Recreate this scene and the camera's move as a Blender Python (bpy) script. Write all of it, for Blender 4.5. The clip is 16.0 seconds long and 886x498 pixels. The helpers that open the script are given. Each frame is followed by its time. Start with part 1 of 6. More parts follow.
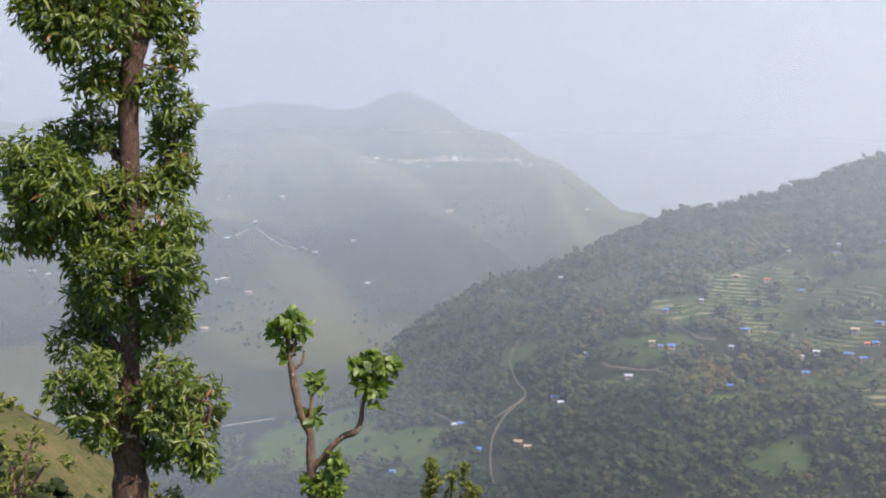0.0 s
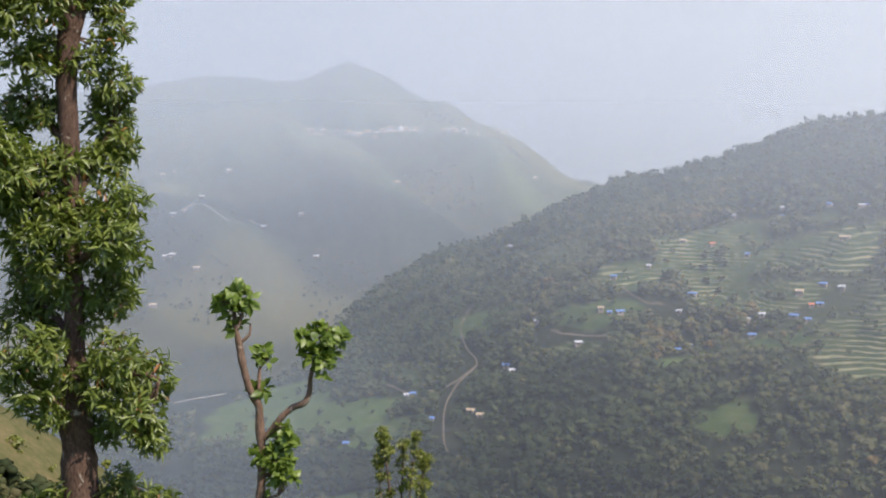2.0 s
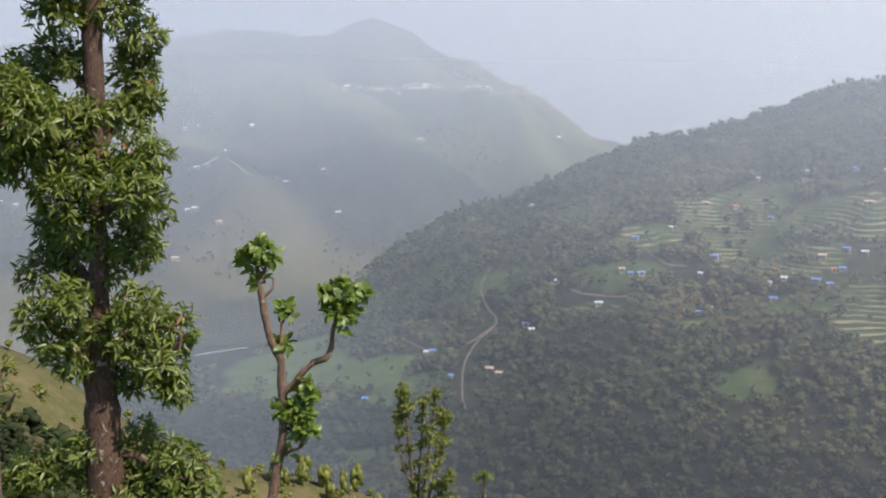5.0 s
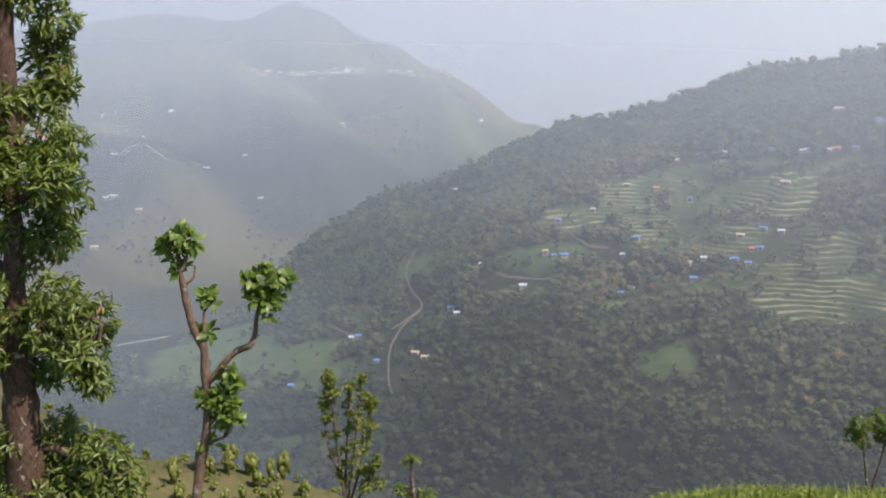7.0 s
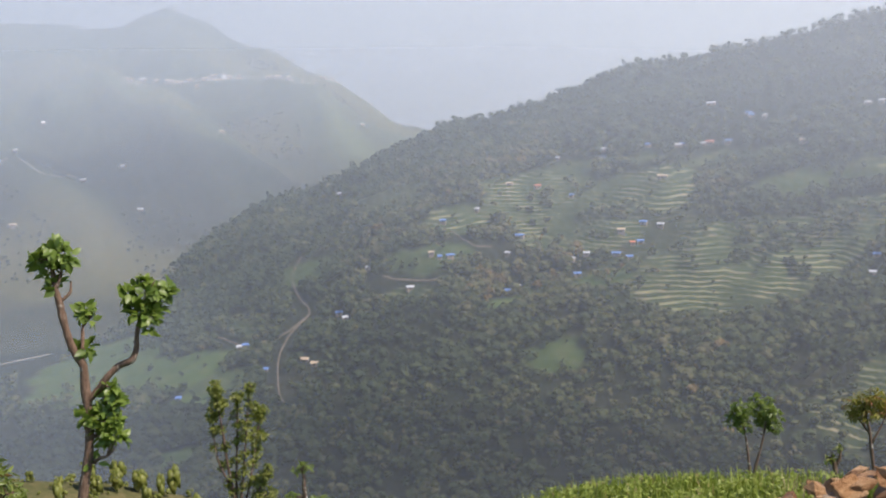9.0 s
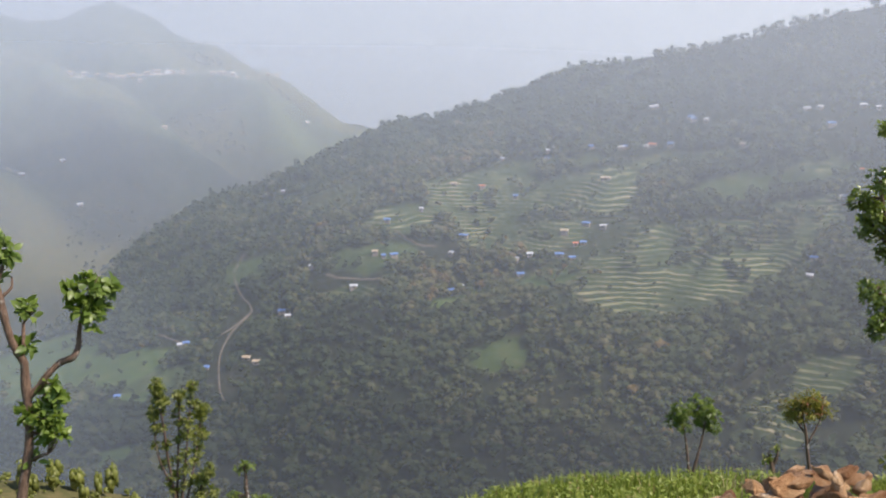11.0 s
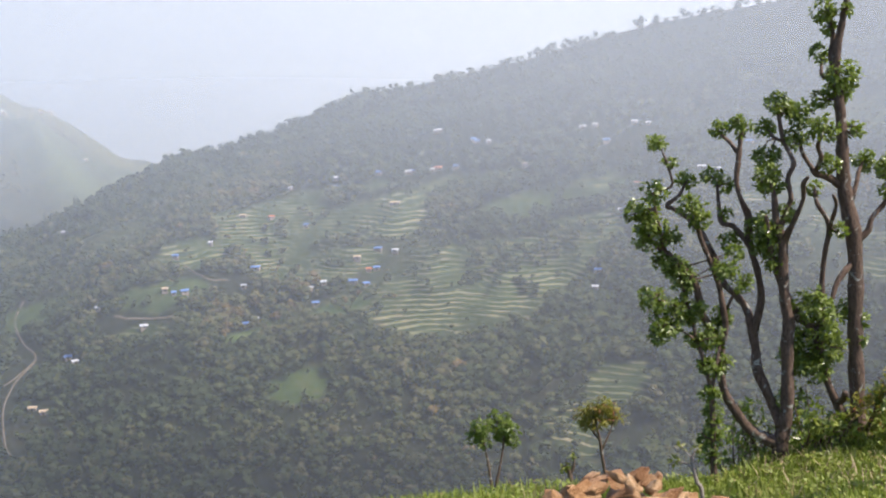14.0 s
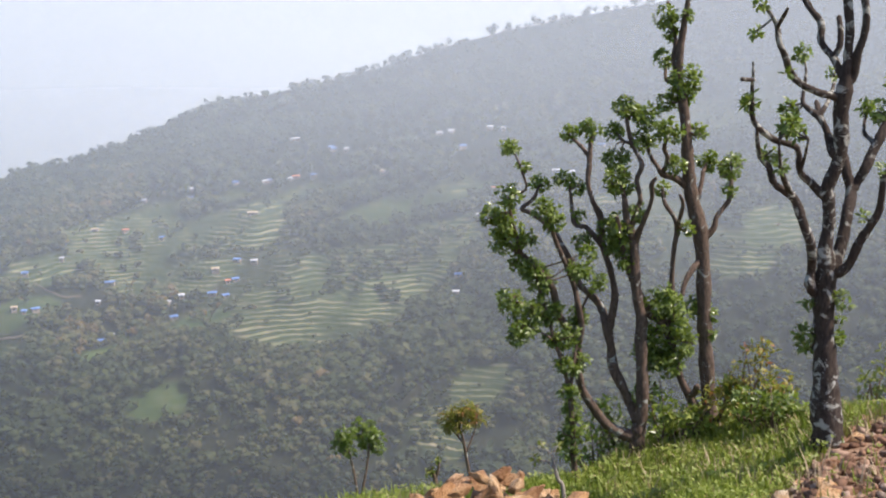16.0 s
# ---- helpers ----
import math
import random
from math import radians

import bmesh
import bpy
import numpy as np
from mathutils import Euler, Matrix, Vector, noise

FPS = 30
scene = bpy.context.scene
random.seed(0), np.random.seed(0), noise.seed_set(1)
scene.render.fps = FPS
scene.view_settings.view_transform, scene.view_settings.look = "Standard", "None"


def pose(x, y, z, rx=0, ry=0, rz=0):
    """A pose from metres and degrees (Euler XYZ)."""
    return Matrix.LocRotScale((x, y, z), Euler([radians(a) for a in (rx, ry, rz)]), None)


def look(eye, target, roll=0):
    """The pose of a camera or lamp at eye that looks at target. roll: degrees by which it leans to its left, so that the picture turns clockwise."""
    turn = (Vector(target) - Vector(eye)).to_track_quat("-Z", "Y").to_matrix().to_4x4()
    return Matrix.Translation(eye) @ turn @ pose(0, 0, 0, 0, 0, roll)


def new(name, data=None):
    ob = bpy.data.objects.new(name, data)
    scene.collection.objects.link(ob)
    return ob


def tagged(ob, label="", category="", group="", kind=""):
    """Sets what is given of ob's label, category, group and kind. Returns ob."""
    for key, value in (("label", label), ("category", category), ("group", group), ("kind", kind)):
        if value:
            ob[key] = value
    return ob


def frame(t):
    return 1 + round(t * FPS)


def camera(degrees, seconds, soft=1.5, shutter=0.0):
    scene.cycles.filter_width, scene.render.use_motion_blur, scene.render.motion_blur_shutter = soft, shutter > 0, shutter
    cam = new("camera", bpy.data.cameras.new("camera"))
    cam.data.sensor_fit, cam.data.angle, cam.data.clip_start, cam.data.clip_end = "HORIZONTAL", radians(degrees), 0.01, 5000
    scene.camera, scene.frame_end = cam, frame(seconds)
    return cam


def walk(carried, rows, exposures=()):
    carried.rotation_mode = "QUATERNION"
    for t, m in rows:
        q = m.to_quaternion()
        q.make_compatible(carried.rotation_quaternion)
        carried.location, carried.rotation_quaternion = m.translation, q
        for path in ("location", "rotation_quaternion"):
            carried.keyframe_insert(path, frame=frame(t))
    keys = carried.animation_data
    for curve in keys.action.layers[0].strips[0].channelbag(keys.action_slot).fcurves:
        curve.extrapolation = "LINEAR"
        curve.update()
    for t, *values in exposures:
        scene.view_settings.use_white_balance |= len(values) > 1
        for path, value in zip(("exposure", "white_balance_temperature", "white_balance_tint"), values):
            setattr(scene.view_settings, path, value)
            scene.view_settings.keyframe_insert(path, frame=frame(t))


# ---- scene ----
from math import atan2, cos, hypot, pi, sin, tan

EYE = 1.65
cam = camera(41.1, 16.0, soft=2.0)

# seconds, sway of the hand-held eye in metres, yaw, pitch, roll: the view pans to the right
PATH = [
    (0.0, -0.024, 0.004, 0.012, -0.000, -5.000, -0.000),
    (0.5, -0.020, -0.013, 0.013, -1.123, -4.954, 0.384),
    (1.0, -0.012, -0.009, 0.011, -2.691, -5.095, 0.542),
    (1.5, -0.005, -0.023, 0.010, -2.948, -5.511, 0.299),
    (2.0, 0.004, -0.025, 0.005, -2.574, -6.448, 0.933),
    (2.5, 0.003, -0.017, 0.001, -2.512, -6.739, 1.256),
    (3.0, 0.008, -0.021, -0.004, -1.801, -6.863, 0.823),
    (3.2, 0.013, -0.019, -0.001, -1.315, -7.097, 0.840),
    (5.3, -0.011, -0.004, 0.001, -1.649, -8.503, -0.155),
    (5.5, -0.007, -0.001, 0.003, -2.065, -8.506, -0.318),
    (6.0, -0.002, 0.000, -0.001, -4.964, -8.774, 0.136),
    (6.5, -0.004, -0.004, -0.001, -5.572, -8.888, 0.260),
    (7.0, -0.006, 0.008, -0.003, -5.175, -9.241, 0.374),
    (7.5, 0.000, 0.008, 0.002, -5.463, -8.970, 1.062),
    (8.0, 0.009, 0.014, -0.002, -8.202, -9.053, 1.745),
    (8.5, 0.009, 0.023, -0.004, -9.186, -9.045, 1.775),
    (9.0, 0.015, 0.019, -0.003, -10.957, -9.198, 1.558),
    (9.2, 0.016, 0.016, -0.002, -11.555, -9.009, 1.592),
    (11.3, -0.010, -0.009, 0.003, -13.886, -9.251, 0.111),
    (11.5, -0.008, -0.010, -0.002, -14.107, -9.106, -0.154),
    (12.0, -0.008, 0.002, -0.009, -16.310, -9.519, 1.203),
    (12.5, 0.000, 0.019, -0.000, -19.313, -9.961, 1.378),
    (13.0, 0.002, 0.015, 0.002, -20.623, -9.572, 1.707),
    (13.5, 0.010, 0.015, -0.002, -22.601, -8.906, 1.625),
    (14.0, 0.008, 0.003, 0.000, -23.938, -8.199, 2.213),
    (14.5, 0.013, 0.000, -0.001, -25.682, -8.333, 2.499),
    (15.0, 0.017, -0.002, 0.001, -26.775, -8.202, 2.691),
    (15.5, 0.014, -0.012, -0.004, -28.743, -8.172, 2.756),
    (16.0, 0.013, -0.016, -0.004, -30.851, -8.141, 2.789),
]
EXPOSURE = [(0.0, 0.37, 6350, 18), (7.0, 0.32, 6350, 18), (12.5, 0.37, 6350, 18), (14.5, 0.66, 6350, 18), (16.0, 0.64, 6350, 18)]
walk(cam, [(t, pose(x, y, EYE + z, 90 + p, r, w)) for t, x, y, z, w, p, r in PATH], EXPOSURE)

# ---- light: a hazy afternoon, the sun high on the right ----
SUN_AZ, SUN_EL = 130.0, 53.0
world = bpy.data.worlds.new("world")
scene.world = world
world.use_nodes = True
wn, wl = world.node_tree.nodes, world.node_tree.links
sky = wn.new("ShaderNodeTexSky")
sky.sky_type, sky.sun_disc = "NISHITA", False
sky.sun_elevation, sky.sun_rotation = radians(SUN_EL), radians(SUN_AZ)
sky.altitude, sky.air_density, sky.dust_density, sky.ozone_density = 900, 1.0, 1.2, 0.6
wl.new(sky.outputs[0], wn["Background"].inputs[0])
wn["Background"].inputs[1].default_value = 0.14
sun = new("sun", bpy.data.lights.new("sun", "SUN"))
sun.data.energy, sun.data.angle, sun.data.color = 4.6, radians(0.6), (1.0, 0.92, 0.79)
to_sun = Vector((sin(radians(SUN_AZ)) * cos(radians(SUN_EL)), cos(radians(SUN_AZ)) * cos(radians(SUN_EL)), sin(radians(SUN_EL))))
sun.matrix_world = look(to_sun * 50, (0, 0, 0))

# ---- materials ----
def nodes_of(name):
    m = bpy.data.materials.new(name)
    m.use_nodes = True
    nt = m.node_tree
    nt.nodes.clear()
    out = nt.nodes.new("ShaderNodeOutputMaterial")
    return m, nt, out


def node(nt, kind, inputs=None, **props):
    n = nt.nodes.new(kind)
    for k, v in props.items():
        setattr(n, k, v)
    for k, v in (inputs or {}).items():
        if hasattr(v, "is_output"):
            nt.links.new(v, n.inputs[k])
        else:
            n.inputs[k].default_value = v
    return n


def rgba(c):
    return (*c, 1.0)


def noise_fac(nt, scale, detail=5.0, rough=0.6, coords=None, distort=0.0):
    n = node(nt, "ShaderNodeTexNoise", {"Scale": scale, "Detail": detail, "Roughness": rough, "Distortion": distort})
    if coords is not None:
        nt.links.new(coords, n.inputs["Vector"])
    return n.outputs["Fac"]


def ramp(nt, fac, stops):
    n = node(nt, "ShaderNodeValToRGB", {"Fac": fac})
    e = n.color_ramp.elements
    while len(e) < len(stops):
        e.new(0.5)
    for el, (p, c) in zip(e, stops):
        el.position, el.color = p, rgba(c)
    return n.outputs["Color"]


def mix(nt, fac, a, b, blend="MIX"):
    n = node(nt, "ShaderNodeMix", data_type="RGBA", blend_type=blend)
    for sock, v in ((n.inputs[0], fac), (n.inputs[6], a), (n.inputs[7], b)):
        if hasattr(v, "is_output"):
            nt.links.new(v, sock)
        else:
            sock.default_value = rgba(v) if isinstance(v, tuple) else v
    return n.outputs[2]


def calc(nt, op, a, b=0.0, c=0.0):
    n = node(nt, "ShaderNodeMath", operation=op)
    for i, v in enumerate((a, b, c)):
        if hasattr(v, "is_output"):
            nt.links.new(v, n.inputs[i])
        else:
            n.inputs[i].default_value = v
    return n.outputs[0]


def attr(nt, name):
    return node(nt, "ShaderNodeAttribute", attribute_name=name).outputs["Fac"]


def position(nt):
    return node(nt, "ShaderNodeNewGeometry").outputs["Position"]


def object_coords(nt):
    return node(nt, "ShaderNodeTexCoord").outputs["Object"]


def bump(nt, height, strength=0.5, distance=0.02):
    return node(nt, "ShaderNodeBump", {"Height": height, "Strength": strength, "Distance": distance}).outputs["Normal"]


def finish(nt, out, colour, rough=0.8, normal=None, metallic=0.0, specular=0.3):
    b = node(nt, "ShaderNodeBsdfPrincipled", {"Roughness": rough, "Metallic": metallic, "Specular IOR Level": specular})
    if hasattr(colour, "is_output"):
        nt.links.new(colour, b.inputs["Base Color"])
    else:
        b.inputs["Base Color"].default_value = rgba(colour)
    if normal is not None:
        nt.links.new(normal, b.inputs["Normal"])
    nt.links.new(b.outputs[0], out.inputs[0])
    return b


def leaf_material(name, dark, mid, light, dry=(0.3, 0.17, 0.05), dry_amount=0.0, through_light=0.35, rough=0.42):
    m, nt, out = nodes_of(name)
    isl = node(nt, "ShaderNodeNewGeometry").outputs["Random Per Island"]
    col = ramp(nt, isl, [(0.0, dark), (0.5, mid), (1.0, light)])
    patch = noise_fac(nt, 2.2, 3.0, 0.6, position(nt))
    col = mix(nt, calc(nt, "MULTIPLY", patch, 0.5), col, light)
    if dry_amount > 0:
        pick = calc(nt, "LESS_THAN", calc(nt, "FRACT", calc(nt, "MULTIPLY", isl, 37.31)), dry_amount)
        col = mix(nt, pick, col, dry)
    b = finish(nt, out, col, rough, specular=0.45)
    tr = node(nt, "ShaderNodeBsdfTranslucent", {"Color": mix(nt, 0.6, col, (0.30, 0.42, 0.03))})
    ms = node(nt, "ShaderNodeMixShader", {0: through_light, 1: b.outputs[0], 2: tr.outputs[0]})
    nt.links.new(ms.outputs[0], out.inputs[0])
    return m


def bark_material(name, dark, light, lichen=(0.42, 0.42, 0.36), lichen_amount=0.5, scale=1.0):
    m, nt, out = nodes_of(name)
    c = object_coords(nt)
    mp = node(nt, "ShaderNodeMapping", {"Vector": c, "Scale": (1.0, 1.0, 0.35)}).outputs[0]
    fine = noise_fac(nt, 55 * scale, 6, 0.7, mp)
    col = ramp(nt, fine, [(0.3, dark), (0.7, light)])
    spots = noise_fac(nt, 13 * scale, 4, 0.65, c, 0.6)
    edge = ramp(nt, spots, [(0.66 - 0.12 * lichen_amount, (0, 0, 0)), (0.74 - 0.12 * lichen_amount, (1, 1, 1))])
    col = mix(nt, edge, col, lichen)
    finish(nt, out, col, 0.9, bump(nt, fine, 0.8, 0.02), specular=0.15)
    return m


def plain_material(name, a, b, scale=8.0, rough=0.8, metallic=0.0, strength=0.3):
    m, nt, out = nodes_of(name)
    c = object_coords(nt)
    big = noise_fac(nt, scale, 5, 0.65, c)
    col = ramp(nt, big, [(0.3, a), (0.7, b)])
    finish(nt, out, col, rough, bump(nt, noise_fac(nt, scale * 6, 4, 0.6, c), strength, 0.02), metallic)
    return m


def rock_material():
    m, nt, out = nodes_of("ochre_quarry_stone")
    c = object_coords(nt)
    rnd = node(nt, "ShaderNodeObjectInfo").outputs["Random"]
    off = node(nt, "ShaderNodeVectorMath", {0: c, 1: (0, 0, 0)}, operation="ADD")
    comb = node(nt, "ShaderNodeCombineXYZ", {0: calc(nt, "MULTIPLY", rnd, 31.0), 1: calc(nt, "MULTIPLY", rnd, 17.0)})
    nt.links.new(comb.outputs[0], off.inputs[1])
    c = off.outputs[0]
    big = noise_fac(nt, 5.0, 5, 0.65, c, 0.4)
    fine = noise_fac(nt, 38.0, 6, 0.7, node(nt, "ShaderNodeMapping", {"Vector": c, "Scale": (1.0, 1.0, 2.6)}).outputs[0])
    col = ramp(nt, big, [(0.27, (0.24, 0.11, 0.045)), (0.43, (0.60, 0.34, 0.145)), (0.55, (0.80, 0.53, 0.28)), (0.70, (0.88, 0.74, 0.54))])
    col = mix(nt, calc(nt, "MULTIPLY", fine, 0.18), col, (0.26, 0.13, 0.06))
    tint = ramp(nt, rnd, [(0.0, (0.42, 0.31, 0.24)), (0.25, (0.80, 0.68, 0.56)), (0.6, (1.0, 0.93, 0.84)), (1.0, (1.0, 1.0, 1.0))])
    col = mix(nt, 1.0, col, tint, "MULTIPLY")
    finish(nt, out, col, 0.62, bump(nt, calc(nt, "ADD", fine, calc(nt, "MULTIPLY", big, 1.6)), 1.0, 0.04), specular=0.5)
    return m


def ground_material():
    m, nt, out = nodes_of("ground")
    p = position(nt)
    n1 = noise_fac(nt, 0.02, 6, 0.65, p)
    n2 = noise_fac(nt, 0.11, 5, 0.65, p)
    n3 = noise_fac(nt, 1.4, 6, 0.7, p)
    # near-black: shade in the gaps between the far trees is put into this colour
    shaded_scrub = ramp(nt, n2, [(0.3, (0.009, 0.013, 0.006)), (0.5, (0.013, 0.017, 0.008)), (0.7, (0.022, 0.023, 0.012))])
    shaded_scrub = mix(nt, ramp(nt, n1, [(0.45, (0, 0, 0)), (0.7, (0.3, 0.3, 0.3))]), shaded_scrub, (0.045, 0.038, 0.024))
    shaded_scrub = mix(nt, 1.0, shaded_scrub, ramp(nt, noise_fac(nt, 0.42, 5, 0.7, p), [(0.32, (0.5, 0.5, 0.5)), (0.68, (1.5, 1.5, 1.45))]), "MULTIPLY")
    fallow = ramp(nt, n2, [(0.3, (0.018, 0.028, 0.011)), (0.52, (0.028, 0.038, 0.015)), (0.7, (0.048, 0.046, 0.025))])
    crop = ramp(nt, n2, [(0.3, (0.033, 0.056, 0.016)), (0.52, (0.052, 0.082, 0.022)), (0.7, (0.080, 0.092, 0.034))])
    col = mix(nt, attr(nt, "field"), shaded_scrub, fallow)
    col = mix(nt, attr(nt, "green"), col, crop)
    bank = node(nt, "ShaderNodeMapRange", {"Value": calc(nt, "FRACT", attr(nt, "phase")), "From Min": 0.78, "From Max": 0.86}, interpolation_type="SMOOTHSTEP").outputs[0]
    broken = node(nt, "ShaderNodeMapRange", {"Value": noise_fac(nt, 0.035, 3, 0.6, p), "From Min": 0.36, "From Max": 0.56, "To Min": 0.15}).outputs[0]
    bank = calc(nt, "MULTIPLY", calc(nt, "MULTIPLY", bank, broken), attr(nt, "bank"))
    col = mix(nt, bank, col, ramp(nt, n2, [(0.35, (0.12, 0.135, 0.06)), (0.65, (0.23, 0.20, 0.12))]))
    meadow = ramp(nt, calc(nt, "MULTIPLY_ADD", n3, 0.45, calc(nt, "MULTIPLY", noise_fac(nt, 0.16, 5, 0.7, p), 0.6)), [(0.3, (0.05, 0.058, 0.020)), (0.5, (0.10, 0.098, 0.038)), (0.7, (0.19, 0.145, 0.07))])
    col = mix(nt, attr(nt, "meadow"), col, meadow)
    lawn_n = noise_fac(nt, 7.0, 5, 0.7, p)
    lawn = ramp(nt, lawn_n, [(0.3, (0.065, 0.105, 0.02)), (0.6, (0.14, 0.20, 0.036)), (0.8, (0.2, 0.18, 0.08))])
    col = mix(nt, attr(nt, "lawn"), col, lawn)
    dirt = ramp(nt, lawn_n, [(0.3, (0.17, 0.10, 0.06)), (0.7, (0.34, 0.23, 0.15))])
    col = mix(nt, attr(nt, "dirt"), col, dirt)
    finish(nt, out, col, 0.95, bump(nt, n3, 0.5, 0.1), specular=0.1)
    return m


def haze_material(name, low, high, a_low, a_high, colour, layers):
    """Haze imitated by thin sheets lit by sun and sky: each hides a share of what lies behind it, rising with height.
    """
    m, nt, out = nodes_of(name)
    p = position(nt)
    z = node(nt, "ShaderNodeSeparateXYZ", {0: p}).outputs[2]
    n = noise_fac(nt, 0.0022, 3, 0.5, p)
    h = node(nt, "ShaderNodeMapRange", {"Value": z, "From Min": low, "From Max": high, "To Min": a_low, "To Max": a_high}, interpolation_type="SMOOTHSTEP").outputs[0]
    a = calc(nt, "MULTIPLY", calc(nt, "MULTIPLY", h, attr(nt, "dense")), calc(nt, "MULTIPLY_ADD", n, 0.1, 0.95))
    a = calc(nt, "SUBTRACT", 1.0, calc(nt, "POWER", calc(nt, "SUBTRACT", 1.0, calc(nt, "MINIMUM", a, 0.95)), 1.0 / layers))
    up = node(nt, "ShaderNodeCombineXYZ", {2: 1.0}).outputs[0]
    # brighter haze on the right is put into the sheet's colour
    lit = node(nt, "ShaderNodeBsdfDiffuse", {"Color": mix(nt, attr(nt, "painted_glow"), colour, (0.445, 0.496, 0.530)), "Normal": up})
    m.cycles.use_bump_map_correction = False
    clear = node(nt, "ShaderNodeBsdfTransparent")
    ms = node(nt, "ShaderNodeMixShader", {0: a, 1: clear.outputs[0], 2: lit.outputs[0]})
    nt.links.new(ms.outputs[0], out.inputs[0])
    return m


MAT = {
    "ground": ground_material(),
    "rock": rock_material(),
}

# ---- the ground: one sheet from under the eye to the far mountains ----
def smooth(a, b, v):
    s = np.clip((v - a) / (b - a), 0, 1)
    return s * s * (3 - 2 * s)


def hashed(ix, iy, seed):
    n = (ix * 374761393 + iy * 668265263 + seed * 974711) & 0x7FFFFFFF
    n = ((n ^ (n >> 13)) * 1274126177) & 0x7FFFFFFF
    return ((n ^ (n >> 16)) & 0xFFFF) / 65535.0


def grain(x, y, size, seed=0, octaves=4, ridged=False):
    """Value noise over the plan, about 0 to 1."""
    total, amp, norm = 0.0, 1.0, 0.0
    for o in range(octaves):
        u, v = np.asarray(x) / size * 2 ** o, np.asarray(y) / size * 2 ** o
        iu, iv = np.floor(u).astype(np.int64), np.floor(v).astype(np.int64)
        fu, fv = u - iu, v - iv
        fu, fv = fu * fu * (3 - 2 * fu), fv * fv * (3 - 2 * fv)
        s = seed + o * 17
        n = (hashed(iu, iv, s) * (1 - fu) + hashed(iu + 1, iv, s) * fu) * (1 - fv) + (hashed(iu, iv + 1, s) * (1 - fu) + hashed(iu + 1, iv + 1, s) * fu) * fv
        if ridged:
            n = 1 - np.abs(2 * n - 1)
        total, norm, amp = total + n * amp, norm + amp, amp * 0.5
    return total / norm


def level(el, r):
    return EYE + r * np.tan(np.radians(el))


VALLEY = -190.0
LIP = ((-180, 6, 0), (-30, 4, -0.8), (0, 4, -0.9), (5, 5, -1.2), (12, 6.3, -1.12), (16, 6.6, -1.06), (20, 6.8, -1.03), (27, 7, -1.01), (33, 7.4, -1.15), (37, 8, -1.3), (40, 8.6, -1.22), (43, 9.2, -1.12), (45, 8.8, -1.03), (47, 8.2, -0.88), (48.7, 7.8, -0.7), (51.3, 7.8, -0.67), (60, 8, -0.42), (90, 12, 0), (180, 6, 0))
KNOLL = ((-60, -9), (-25, -10.5), (-20.8, -11.3), (-18.4, -12.7), (-11, -18.2), (-8.5, -18.7), (-4.4, -19.8), (-0.5, -21), (4, -24), (12, -30))
CREST = ((-60, -18, 600), (-16, -15.5, 700), (-8, -13.5, 820), (-5.1, -12.1, 900), (-3.5, -10.8, 960), (-2.3, -9.65, 1020), (-0.7, -8.45, 1080), (0.8, -7.45, 1120), (2.5, -6.45, 1130), (4.4, -6.0, 1140), (8.9, -4.1, 1120), (10.7, -3.25, 1110), (13.6, -2.9, 1100), (16.4, -1.95, 1090), (20.4, -0.45, 1080), (24.4, 0.2, 1080), (27.2, 0.75, 1080), (31.4, 1.75, 1080), (34.1, 2.35, 1080), (40, 3.15, 1070), (52, 4.3, 1050), (80, 5, 1000))
MID = ((-60, 1), (-20, 1.2), (-12.2, 1.5), (-9, 2.2), (-5.5, 1.7), (-3.2, 2.0), (-1.7, 2.5), (0.4, 1.6), (3.2, 0.2), (5.9, -1.1), (8.6, -3), (15, -5), (40, -5))
FAR = ((-60, 5), (-20.3, 5.7), (-12.1, 5.5), (-8.8, 5.1), (-7.1, 5.8), (-4.4, 6.9), (0, 8), (5, 7.8), (8.2, 6.8), (11.1, 6.6), (20, 4.5), (35, 2), (60, 0.5))


def along(table, az, k=1):
    return np.interp(az, [row[0] for row in table], [row[k] for row in table])


def crest_of(az):
    rc = along(CREST, az, 2)
    return rc, level(along(CREST, az) - 0.14 * smooth(4, 9, az), rc)


# terraced, sown patches on the far slope: bearing, dip, half widths, how green
FIELDS = (
    (16.2, -6.9, 4.2, 1.4, 0.35), (16.4, -8.7, 3.4, 1.1, 0.30), (10.6, -9.6, 3.4, 0.8, 0.50), (13.5, -12.0, 1.2, 0.4, 0.90),
    (15.0, -11.4, 1.0, 0.4, 0.50), (18.5, -10.7, 1.3, 0.4, 0.85), (21.3, -6.3, 1.6, 0.9, 0.30), (29.1, -5.9, 4.2, 0.7, 0.50),
    (27.1, -9.3, 3.6, 1.8, 0.35), (23.6, -11.4, 3.0, 1.2, 0.20), (28.1, -11.9, 1.3, 0.3, 0.70), (33.7, -12.9, 1.3, 0.6, 0.70),
    (16.2, -14.4, 1.3, 0.7, 0.55), (31.8, -14.8, 1.3, 1.5, 0.15), (11.6, -7.8, 2.2, 0.9, 0.30), (25.1, -4.9, 2.3, 0.4, 0.30),
)
